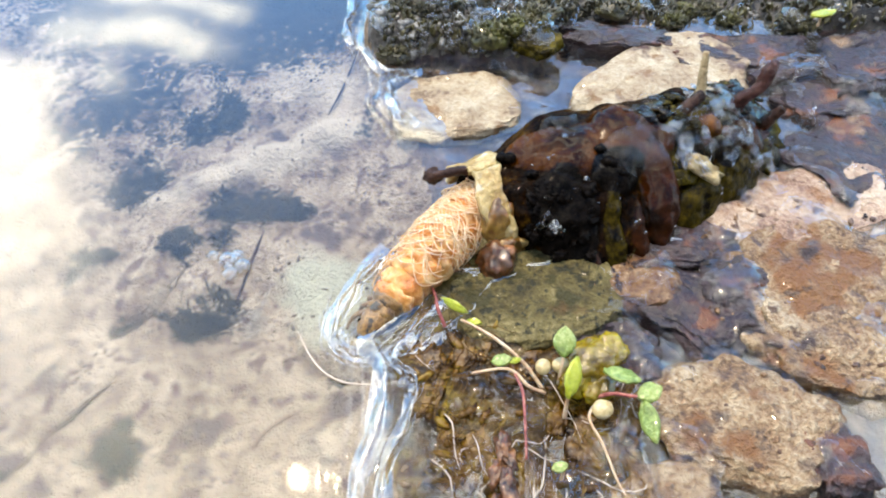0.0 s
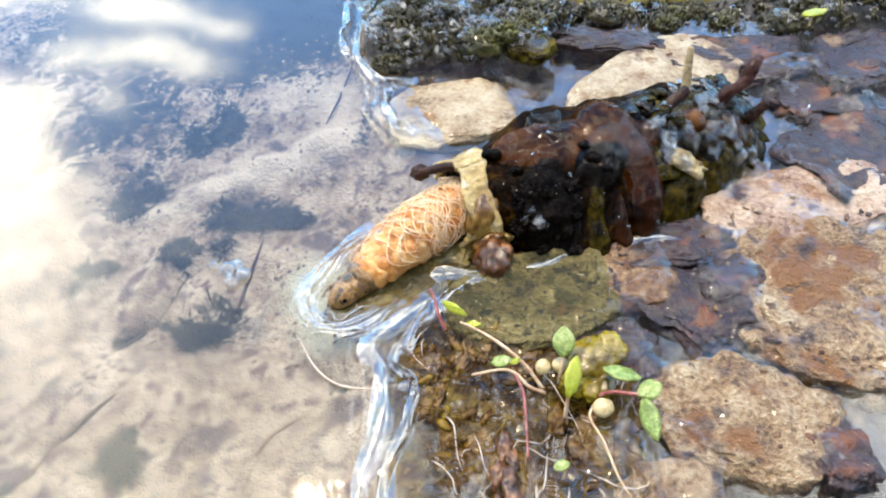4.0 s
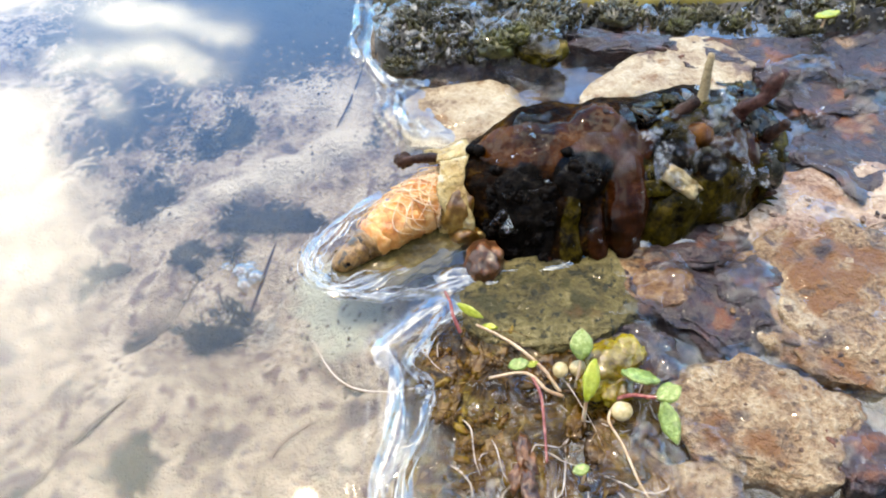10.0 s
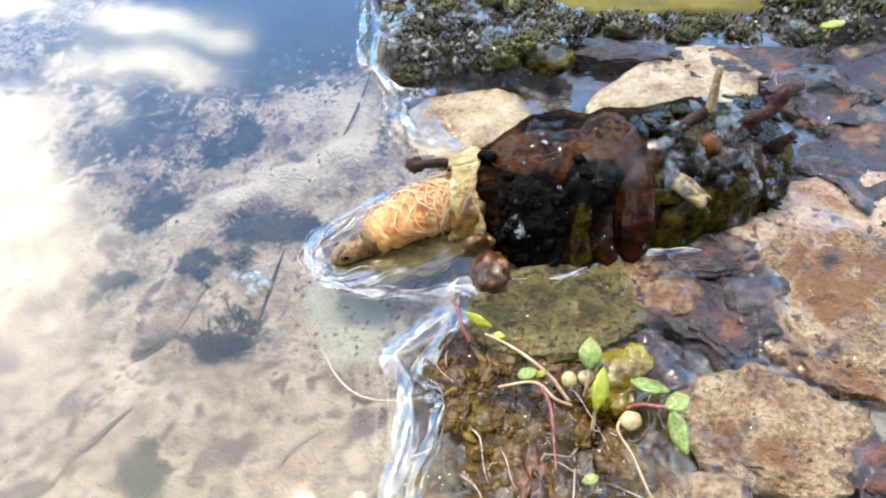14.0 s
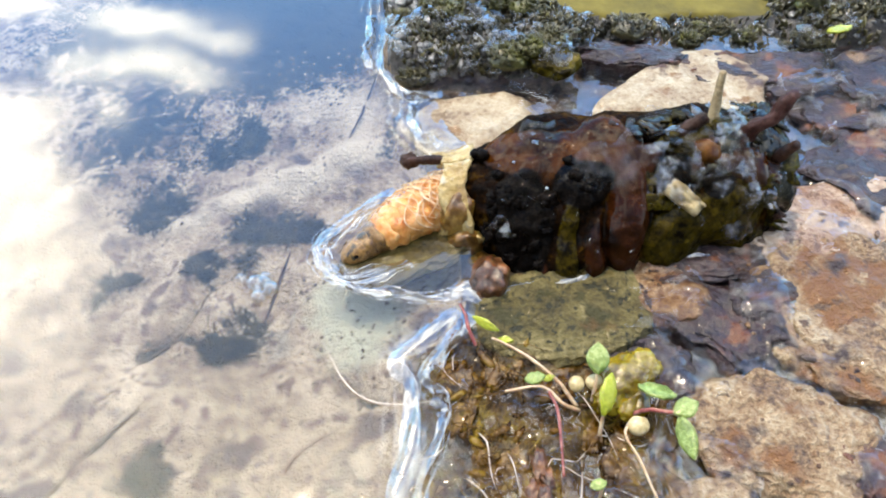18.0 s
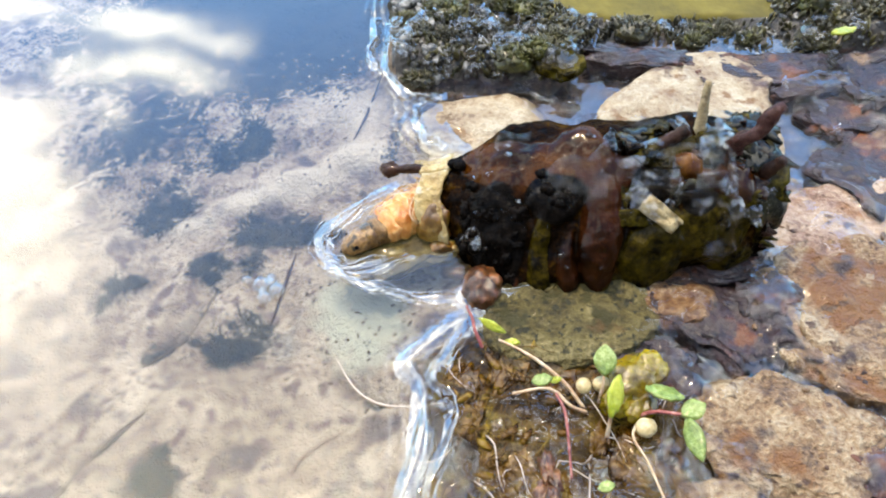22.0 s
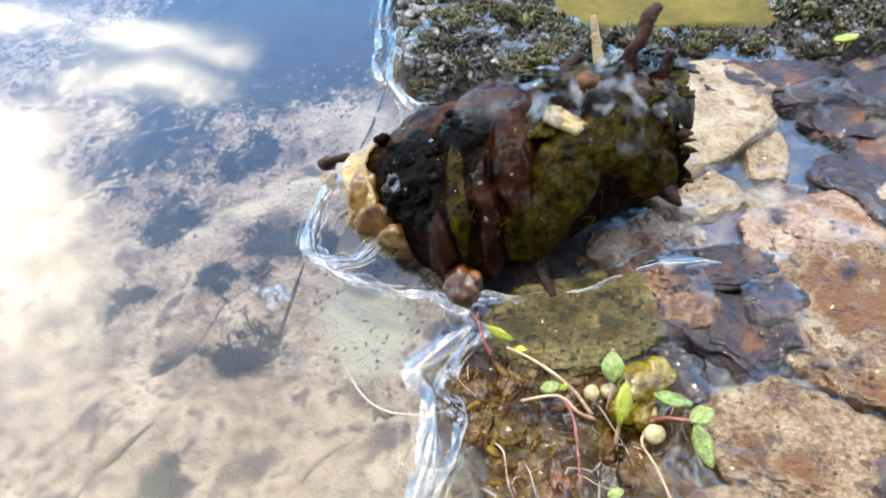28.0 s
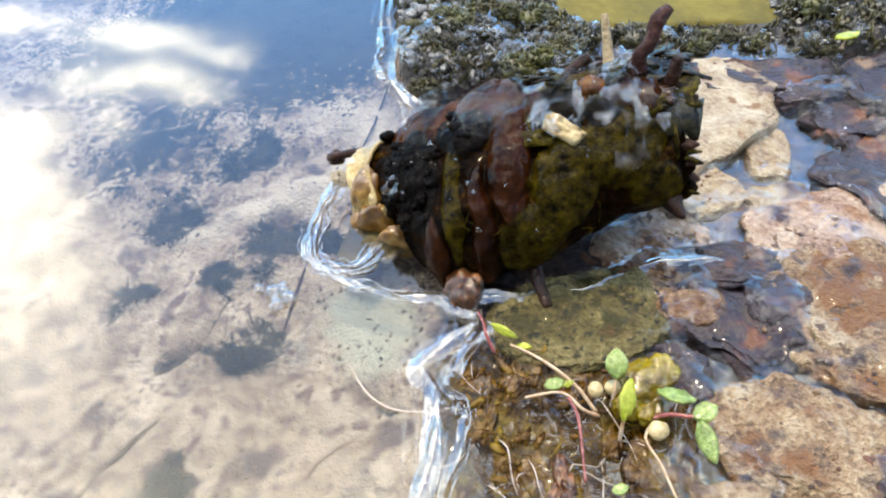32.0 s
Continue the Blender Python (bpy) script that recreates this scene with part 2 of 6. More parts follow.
# ---- materials ----
def wet(name, colours, scale=3.0, rough=0.4, bump=0.3, coat=0.6, fine=25.0, coat_rough=0.07, spots=None, sub=0.0, spec=0.5, coat_scale=6.0, stretch=(1, 1, 1), depth=0.6, coat_bump=0.45):
    """Wet natural matter: colours run along a coarse noise, grain by a fine one; spots = (colour, amount, scale)."""
    mt = bpy.data.materials.new(name)
    mt.use_nodes = True
    nt = mt.node_tree
    N, L = nt.nodes.new, nt.links.new
    bs = nt.nodes["Principled BSDF"]
    tc, mp, oi = N("ShaderNodeTexCoord"), N("ShaderNodeMapping"), N("ShaderNodeObjectInfo")
    mp.inputs["Scale"].default_value = tuple(100 * s for s in stretch)
    L(tc.outputs["Object"], mp.inputs["Vector"])
    off = N("ShaderNodeVectorMath")
    off.operation = "MULTIPLY_ADD"
    L(oi.outputs["Random"], off.inputs[0])
    off.inputs[1].default_value = (7, 5, 9)
    L(mp.outputs[0], off.inputs[2])
    n1, n2 = N("ShaderNodeTexNoise"), N("ShaderNodeTexNoise")
    for n, s, d in ((n1, scale, 6), (n2, fine, 4)):
        n.inputs["Scale"].default_value, n.inputs["Detail"].default_value, n.inputs["Roughness"].default_value = s, d, 0.62
        L(off.outputs[0], n.inputs["Vector"])
    mixv = N("ShaderNodeMath")
    mixv.operation = "MULTIPLY_ADD"
    L(n2.outputs[0], mixv.inputs[0])
    mixv.inputs[1].default_value = 0.5
    sc = N("ShaderNodeMath")
    sc.operation = "MULTIPLY_ADD"
    L(n1.outputs[0], sc.inputs[0])
    sc.inputs[1].default_value, sc.inputs[2].default_value = 1.0, -0.25
    L(sc.outputs[0], mixv.inputs[2])
    ramp = N("ShaderNodeValToRGB")
    e = ramp.color_ramp.elements
    k = len(colours)
    while len(e) < k:
        e.new(0.5)
    for i, c in enumerate(colours):
        e[i].position = 0.32 + 0.36 * i / max(1, k - 1)
        e[i].color = (*c, 1)
    L(mixv.outputs[0], ramp.inputs[0])
    colour = ramp.outputs[0]
    for spots in ([] if not spots else spots if isinstance(spots, list) else [spots]):
        n3 = N("ShaderNodeTexNoise")
        n3.inputs["Scale"].default_value, n3.inputs["Detail"].default_value = spots[2], 5
        L(off.outputs[0], n3.inputs["Vector"])
        r3 = N("ShaderNodeValToRGB")
        r3.color_ramp.elements[0].position, r3.color_ramp.elements[1].position = 1 - spots[1], 1 - spots[1] + 0.08
        L(n3.outputs[0], r3.inputs[0])
        mx = N("ShaderNodeMix")
        mx.data_type = "RGBA"
        L(r3.outputs[0], mx.inputs[0])
        L(colour, mx.inputs[6])
        mx.inputs[7].default_value = (*spots[0], 1)
        colour = mx.outputs[2]
    L(colour, bs.inputs["Base Color"])
    rr = N("ShaderNodeMapRange")
    rr.inputs[3].default_value, rr.inputs[4].default_value = max(0.03, rough - 0.15), min(1, rough + 0.2)
    L(n1.outputs[0], rr.inputs[0])
    L(rr.outputs[0], bs.inputs["Roughness"])
    bs.inputs["Specular IOR Level"].default_value = spec
    bs.inputs["Coat Weight"].default_value, bs.inputs["Coat Roughness"].default_value, bs.inputs["Coat IOR"].default_value = coat, coat_rough, 1.36
    if sub:
        bs.inputs["Subsurface Weight"].default_value = sub
        bs.inputs["Subsurface Radius"].default_value = (1.0, 0.5, 0.25)
        bs.inputs["Subsurface Scale"].default_value = 0.001
    bp = N("ShaderNodeBump")
    bp.inputs["Strength"].default_value, bp.inputs["Distance"].default_value = bump, depth * 0.001
    L(mixv.outputs[0], bp.inputs["Height"])
    L(bp.outputs[0], bs.inputs["Normal"])
    b2 = N("ShaderNodeBump")
    b2.inputs["Strength"].default_value, b2.inputs["Distance"].default_value = coat_bump * min(1.0, bump), 0.0012
    n4 = N("ShaderNodeTexNoise")
    n4.inputs["Scale"].default_value, n4.inputs["Detail"].default_value = coat_scale, 1.0
    L(off.outputs[0], n4.inputs["Vector"])
    L(n4.outputs[0], b2.inputs["Height"])
    L(b2.outputs[0], bs.inputs["Coat Normal"])
    return mt


def water_material(name, gloss=0.045, tint=(0.95, 0.97, 0.95), ripple=0.05, rough=0.02, scale=2.0, edge=0.95, power=1.9):
    mt = bpy.data.materials.new(name)
    mt.use_nodes = True
    nt = mt.node_tree
    nt.nodes.clear()
    N, L = nt.nodes.new, nt.links.new
    tr, gl, mx, out = N("ShaderNodeBsdfTransparent"), N("ShaderNodeBsdfGlossy"), N("ShaderNodeMixShader"), N("ShaderNodeOutputMaterial")
    fr, tc, no, bp = N("ShaderNodeLayerWeight"), N("ShaderNodeTexCoord"), N("ShaderNodeTexNoise"), N("ShaderNodeBump")
    tr.inputs[0].default_value = (*tint, 1)
    gl.inputs["Roughness"].default_value = rough
    fr.inputs["Blend"].default_value = 0.5
    po, ad = N("ShaderNodeMath"), N("ShaderNodeMath")
    po.operation, ad.operation, ad.use_clamp = "POWER", "MULTIPLY_ADD", True
    po.inputs[1].default_value, ad.inputs[1].default_value, ad.inputs[2].default_value = power, edge, gloss
    L(fr.outputs["Facing"], po.inputs[0])
    L(po.outputs[0], ad.inputs[0])
    no.inputs["Scale"].default_value, no.inputs["Detail"].default_value = 100 * scale, 2
    L(tc.outputs["Object"], no.inputs["Vector"])
    bp.inputs["Strength"].default_value, bp.inputs["Distance"].default_value = ripple, 0.002
    L(no.outputs[0], bp.inputs["Height"])
    L(bp.outputs[0], gl.inputs["Normal"])
    L(bp.outputs[0], fr.inputs["Normal"])
    L(ad.outputs[0], mx.inputs[0])
    L(tr.outputs[0], mx.inputs[1])
    L(gl.outputs[0], mx.inputs[2])
    L(mx.outputs[0], out.inputs[0])
    return mt


M = dict(
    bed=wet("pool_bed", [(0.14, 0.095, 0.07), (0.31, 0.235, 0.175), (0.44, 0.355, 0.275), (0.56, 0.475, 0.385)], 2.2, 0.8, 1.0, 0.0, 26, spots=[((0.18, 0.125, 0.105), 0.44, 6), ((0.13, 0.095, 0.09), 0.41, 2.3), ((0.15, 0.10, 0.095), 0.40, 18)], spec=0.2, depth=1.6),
    rock=wet("wet_rock", [(0.011, 0.007, 0.011), (0.04, 0.022, 0.024), (0.105, 0.058, 0.04), (0.22, 0.15, 0.105)], 2.2, 0.4, 1.0, 0.8, 18, spots=[((0.022, 0.013, 0.022), 0.50, 1.6), ((0.14, 0.055, 0.016), 0.38, 4.0)], coat_rough=0.04, depth=1.2),
    mat=wet("brown_mat", [(0.006, 0.003, 0.0007), (0.03, 0.014, 0.0017), (0.085, 0.046, 0.005), (0.155, 0.105, 0.015)], 3.0, 0.4, 1.0, 0.6, 16, coat_rough=0.04, depth=1.5, spec=0.2),
    bank=wet("bank_soil", [(0.012, 0.011, 0.011), (0.045, 0.04, 0.036), (0.12, 0.105, 0.09)], 3, 0.5, 1.0, 0.9, 20, coat_rough=0.04),
    # one olive tone in place of the far pool's surface
    algae=wet("olive_flat", [(0.085, 0.07, 0.008), (0.13, 0.105, 0.014), (0.17, 0.14, 0.025)], 0.8, 0.9, 0.3, 0.1, 8),
    water=water_material("water", 0.04, (0.96, 0.97, 0.96), 0.012, 0.02, 1.0),
    rim=water_material("water_rim", 0.17, (0.97, 0.98, 0.98), 0.10, 0.06, 5.0),
    head_rim=water_material("head_rim", 0.20, (0.98, 0.98, 0.98), 0.04, 0.04, 5.0),
    mat_film=water_material("mat_film", 0.045, (0.97, 0.97, 0.96), 0.12, 0.03, 6.0, 0.6, 2.2),
    curl=water_material("water_curl", 0.055, (0.97, 0.97, 0.97), 0.08, 0.03, 6.0, 0.6, 2.6),
    bead=water_material("water_bead", 0.08, (0.96, 0.96, 0.96), 0.05, 0.03, 8.0, 0.8, 2.2),
    stone_film=water_material("stone_film", 0.03, (0.97, 0.97, 0.97), 0.30, 0.03, 5.0, 0.6, 2.3),
    film=water_material("wet_film", 0.02, (0.98, 0.98, 0.97), 0.15, 0.02, 9.0, 0.4, 3.2),
    bubble=water_material("bubble_skin", 0.10, (0.97, 0.97, 0.97), 0.03, 0.03, 4.0),
    pale=wet("pale_stone", [(0.18, 0.117, 0.072), (0.324, 0.243, 0.162), (0.414, 0.342, 0.243), (0.495, 0.432, 0.333)], 2.6, 0.6, 1.0, 0.25, 22, spots=[((0.216, 0.117, 0.054), 0.40, 3.4), ((0.09, 0.0495, 0.045), 0.40, 2.2)], depth=1.0),
    pink=wet("pinkish_stone", [(0.17, 0.085, 0.06), (0.36, 0.225, 0.16), (0.50, 0.365, 0.27), (0.60, 0.485, 0.395)], 2.6, 0.5, 1.0, 0.6, 22, spots=[((0.27, 0.105, 0.03), 0.44, 1.9), ((0.045, 0.022, 0.034), 0.42, 2.2), ((0.13, 0.065, 0.035), 0.40, 8)], coat_rough=0.04, depth=1.4),
    tan=wet("tan_stone", [(0.10, 0.05, 0.025), (0.28, 0.16, 0.08), (0.42, 0.285, 0.165), (0.55, 0.43, 0.29)], 3.0, 0.5, 1.0, 0.6, 24, spots=[((0.24, 0.095, 0.024), 0.46, 2.2), ((0.05, 0.027, 0.027), 0.42, 2.0), ((0.11, 0.055, 0.03), 0.40, 9)], coat_rough=0.04, depth=1.6),
    rust=wet("rust_stone", [(0.03, 0.012, 0.008), (0.10, 0.035, 0.012), (0.22, 0.11, 0.045), (0.40, 0.27, 0.16)], 2.6, 0.45, 1.0, 0.8, 20, spots=[((0.02, 0.009, 0.011), 0.45, 2.4)], coat_rough=0.04, depth=1.6),
    dark=wet("dark_stone", [(0.010, 0.004, 0.006), (0.030, 0.012, 0.015), (0.070, 0.033, 0.032)], 3, 0.35, 1.0, 0.6, 18, spots=[((0.14, 0.038, 0.01), 0.42, 3), ((0.24, 0.15, 0.09), 0.36, 2.2)], coat_rough=0.04, depth=1.2, coat_bump=0.25),
    slab=wet("green_slab", [(0.036, 0.028, 0.007), (0.095, 0.074, 0.021), (0.155, 0.125, 0.043), (0.25, 0.205, 0.09)], 2.6, 0.7, 1.0, 0.1, 24, spots=[((0.022, 0.022, 0.007), 0.45, 13), ((0.045, 0.040, 0.008), 0.45, 4), ((0.12, 0.058, 0.014), 0.42, 2.2)], depth=1.8),
    tube=wet("case_wall", [(0.0008, 0.0004, 0.0002), (0.003, 0.0012, 0.0003), (0.012, 0.0045, 0.0008), (0.05, 0.024, 0.0025)], 2.4, 0.5, 0.9, 0.2, 18, coat_rough=0.04, spec=0.01, depth=0.8, coat_scale=8, coat_bump=0.14),
    case=wet("case_brown", [(0.0010, 0.0005, 0.0002), (0.0035, 0.0016, 0.0004), (0.014, 0.0065, 0.0010), (0.055, 0.034, 0.003)], 2.0, 0.5, 0.4, 1.0, 12, coat_rough=0.05, spec=0.02, depth=0.5, coat_scale=7),
    black=wet("black_grain", [(0.0010, 0.0007, 0.0006), (0.003, 0.002, 0.0016), (0.008, 0.0055, 0.004)], 6, 0.4, 0.6, 0.16, 16, coat_rough=0.04, spec=0.01, coat_scale=14),
    lobe=wet("brown_lobe", [(0.006, 0.0017, 0.0005), (0.022, 0.0065, 0.0012), (0.062, 0.021, 0.0035)], 1.6, 0.45, 0.25, 1.0, 8, coat_rough=0.04, spec=0.03, coat_scale=5, sub=0.15),
    lip=wet("amber_lip", [(0.05, 0.019, 0.002), (0.16, 0.072, 0.009), (0.34, 0.20, 0.045)], 2.6, 0.3, 0.5, 1.0, 10, coat_rough=0.05, coat_scale=9, coat_bump=0.35, sub=0.4),
    collar=wet("tan_collar", [(0.30, 0.18, 0.045), (0.48, 0.34, 0.125), (0.60, 0.48, 0.25)], 3, 0.4, 0.9, 1.0, 16, spots=[((0.62, 0.55, 0.40), 0.38, 6), ((0.26, 0.17, 0.04), 0.40, 3)], coat_rough=0.03, depth=1.4, coat_scale=12),
    amber=wet("amber_lobe", [(0.014, 0.004, 0.0006), (0.060, 0.018, 0.0022), (0.15, 0.055, 0.006)], 1.8, 0.4, 0.25, 1.0, 8, coat_rough=0.03, spec=0.03, coat_scale=5, sub=0.25),
    bud=wet("red_bud", [(0.02, 0.006, 0.0015), (0.08, 0.026, 0.007), (0.24, 0.10, 0.04)], 3, 0.35, 0.3, 0.6, 12, coat_rough=0.03, coat_scale=6, coat_bump=0.2, sub=0.3),
    olive=wet("olive_scrap", [(0.005, 0.0035, 0.0006), (0.022, 0.016, 0.0016), (0.085, 0.065, 0.006)], 4, 0.5, 0.6, 0.3, 16, coat_rough=0.05, spec=0.02, depth=0.8, coat_scale=12, coat_bump=0.25),
    scrap=wet("grey_scrap", [(0.003, 0.003, 0.0016), (0.010, 0.0098, 0.005), (0.036, 0.034, 0.017)], 4, 0.4, 0.7, 0.9, 10, coat_rough=0.03, spec=0.04, coat_scale=6, coat_bump=0.15),
    chip=wet("tan_chip", [(0.25, 0.17, 0.08), (0.45, 0.34, 0.17), (0.55, 0.45, 0.26)], 5, 0.5, 0.9, 0.5, 24),
    twig=wet("dark_twig", [(0.008, 0.004, 0.003), (0.03, 0.012, 0.008), (0.07, 0.032, 0.022)], 5, 0.5, 1.0, 0.4, 24, spec=0.1),
    horn=wet("purple_twig", [(0.016, 0.005, 0.004), (0.045, 0.015, 0.012), (0.10, 0.045, 0.04)], 5, 0.5, 1.0, 0.4, 24, spec=0.1),
    straw=wet("pale_twig", [(0.20, 0.14, 0.07), (0.38, 0.28, 0.15), (0.50, 0.40, 0.25)], 5, 0.5, 0.8, 0.4, 30),
    larva=wet("larva_skin", [(0.46, 0.13, 0.02), (0.70, 0.28, 0.07), (0.82, 0.48, 0.21)], 5, 0.3, 0.7, 1.0, 12, sub=0.3, spec=0.5, coat_rough=0.03),
    larva_pale=wet("larva_fold", [(0.48, 0.16, 0.035), (0.70, 0.33, 0.105), (0.84, 0.55, 0.29)], 5, 0.35, 0.8, 1.0, 12, sub=0.3, spec=0.4, coat_rough=0.03),
    head=wet("larva_head", [(0.05, 0.02, 0.005), (0.19, 0.09, 0.022), (0.38, 0.21, 0.06)], 7, 0.3, 0.4, 0.9, 30, spots=((0.012, 0.007, 0.003), 0.44, 7), coat_rough=0.03),
    leg=wet("larva_leg", [(0.10, 0.05, 0.015), (0.25, 0.14, 0.05), (0.40, 0.25, 0.10)], 8, 0.35, 0.3, 0.6, 30),
    fibre=wet("pale_fibre", [(0.60, 0.31, 0.14), (0.76, 0.49, 0.28), (0.88, 0.68, 0.50)], 5, 0.35, 0.2, 1.0, 30, sub=0.2, coat_rough=0.03),
    leaf=wet("seedling_leaf", [(0.10, 0.17, 0.035), (0.19, 0.29, 0.07), (0.36, 0.46, 0.19)], 6, 0.35, 0.4, 0.6, 24, sub=0.2),
    lime=wet("lime_leaf", [(0.20, 0.26, 0.015), (0.34, 0.40, 0.03), (0.46, 0.50, 0.09)], 5, 0.35, 0.3, 0.5, 30, sub=0.2),
    stem_red=wet("red_stem", [(0.13, 0.02, 0.022), (0.28, 0.06, 0.06), (0.46, 0.20, 0.16)], 6, 0.35, 0.3, 0.7, 24, sub=0.2),
    stem_pale=wet("pale_stem", [(0.36, 0.21, 0.12), (0.54, 0.38, 0.25), (0.68, 0.54, 0.40)], 6, 0.35, 0.3, 0.8, 30, sub=0.2),
    root=wet("brown_root", [(0.035, 0.014, 0.003), (0.11, 0.05, 0.010), (0.24, 0.13, 0.03)], 6, 0.35, 0.4, 0.8, 26),
    shell=wet("cream_shell", [(0.34, 0.25, 0.11), (0.50, 0.40, 0.21), (0.62, 0.53, 0.34)], 6, 0.35, 0.3, 0.6, 26),
    jelly=wet("yellow_jelly", [(0.085, 0.050, 0.002), (0.20, 0.14, 0.005), (0.36, 0.29, 0.02)], 2.2, 0.2, 0.5, 1.0, 14, sub=0.3, coat_bump=0.2),
    moss=wet("moss_leaf", [(0.010, 0.010, 0.005), (0.040, 0.036, 0.013), (0.11, 0.10, 0.028)], 3, 0.35, 0.4, 0.9, 26, coat_rough=0.04),
    moss_green=wet("moss_green", [(0.012, 0.014, 0.005), (0.05, 0.052, 0.012), (0.13, 0.135, 0.03)], 4, 0.4, 0.4, 0.7, 26),
    grit=wet("grey_grit", [(0.05, 0.053, 0.056), (0.16, 0.165, 0.165), (0.38, 0.385, 0.38)], 7, 0.3, 0.6, 1.0, 26, coat_rough=0.03),
    # tone of the sheet that paints the dark reflection under the larva
    silt=wet("olive_dark_water", [(0.016, 0.011, 0.003), (0.06, 0.043, 0.012), (0.15, 0.115, 0.04)], 2.6, 0.5, 0.6, 0.5, 18, spec=0.1, coat_rough=0.04),
    slime=wet("amber_slime", [(0.012, 0.0045, 0.0003), (0.055, 0.022, 0.0012), (0.13, 0.06, 0.004), (0.20, 0.13, 0.012)], 3.0, 0.25, 0.6, 0.7, 9, coat_rough=0.03, coat_scale=10, spec=0.2),
    sunk=wet("sunken_wood", [(0.05, 0.035, 0.025), (0.11, 0.08, 0.055), (0.17, 0.13, 0.09)], 5, 0.8, 0.6, 0.0, 24, spec=0.1),
    tuft=wet("dark_tuft", [(0.016, 0.017, 0.014), (0.035, 0.034, 0.024), (0.075, 0.065, 0.04)], 6, 0.8, 0.3, 0.0, 24, spec=0.1),
    hair=wet("pale_root_hair", [(0.45, 0.36, 0.30), (0.62, 0.54, 0.48)], 6, 0.3, 0.2, 0.6, 30),
)




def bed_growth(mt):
    """Dark weed, darkened cracks and far end, bare pale rock and a grey-green crust on the pool bed, where the ground's
    own layers say.
    """
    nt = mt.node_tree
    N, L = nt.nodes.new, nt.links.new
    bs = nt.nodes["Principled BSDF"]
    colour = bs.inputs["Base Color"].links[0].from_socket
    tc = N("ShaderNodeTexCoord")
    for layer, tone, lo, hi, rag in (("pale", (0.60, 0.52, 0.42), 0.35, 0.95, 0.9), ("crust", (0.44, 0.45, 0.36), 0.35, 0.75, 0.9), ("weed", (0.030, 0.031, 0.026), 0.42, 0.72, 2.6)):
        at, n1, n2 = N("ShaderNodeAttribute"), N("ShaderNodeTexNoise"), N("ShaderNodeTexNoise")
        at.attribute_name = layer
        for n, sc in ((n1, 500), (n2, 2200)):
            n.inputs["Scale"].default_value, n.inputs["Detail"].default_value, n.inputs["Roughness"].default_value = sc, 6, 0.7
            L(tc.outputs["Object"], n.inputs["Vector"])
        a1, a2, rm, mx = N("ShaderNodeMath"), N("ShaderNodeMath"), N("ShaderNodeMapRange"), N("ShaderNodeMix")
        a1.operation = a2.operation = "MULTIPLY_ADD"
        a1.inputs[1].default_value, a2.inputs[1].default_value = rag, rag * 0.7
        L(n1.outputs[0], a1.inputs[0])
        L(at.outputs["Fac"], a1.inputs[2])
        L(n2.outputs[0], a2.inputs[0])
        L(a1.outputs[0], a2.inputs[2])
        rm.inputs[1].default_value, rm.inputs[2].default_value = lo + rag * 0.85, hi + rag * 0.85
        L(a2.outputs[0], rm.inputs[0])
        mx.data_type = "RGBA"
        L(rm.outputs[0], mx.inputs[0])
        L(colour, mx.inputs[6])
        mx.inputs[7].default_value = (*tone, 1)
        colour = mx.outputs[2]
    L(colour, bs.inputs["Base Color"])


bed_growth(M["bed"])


# ---- shapes ----
def link(name, bm, material, parent=None, label="", smooth=True):
    for v in bm.verts:
        v.co *= C
    me = bpy.data.meshes.new(name)
    bm.to_mesh(me)
    bm.free()
    me.materials.append(material)
    if smooth:
        me.polygons.foreach_set("use_smooth", [True] * len(me.polygons))
    ob = new(name, me)
    if parent is not None:
        ob.parent = parent
    if label:
        ob["label"] = label
    return ob


def part(name, bm, material, parent, label=""):
    return link(name, bm, material, parent, label)


def thing(name, label, category, group="", at=(0, 0, 0), kind=""):
    ob = new(name)
    ob.empty_display_size = 0.002
    ob.location = Vector(at) * C
    return tagged(ob, label, category, group, kind)


def wob(p, f, seed=0.0):
    return noise.noise(Vector(p) * f + Vector((seed * 3.1, seed * 1.7, -seed * 2.3)))


def curve(points, n):
    """n points on a smooth line through the given ones."""
    P = [Vector(p) for p in points]
    if len(P) == 2:
        return [P[0].lerp(P[1], i / (n - 1)) for i in range(n)]
    P = [P[0] * 2 - P[1]] + P + [P[-1] * 2 - P[-2]]
    out = []
    for i in range(n):
        s = i / (n - 1) * (len(P) - 3)
        k = min(int(s), len(P) - 4)
        u = s - k
        a, b, c, d = P[k:k + 4]
        out.append(0.5 * (2 * b + (c - a) * u + (2 * a - 5 * b + 4 * c - d) * u * u + (3 * b - a - 3 * c + d) * u ** 3))
    return out


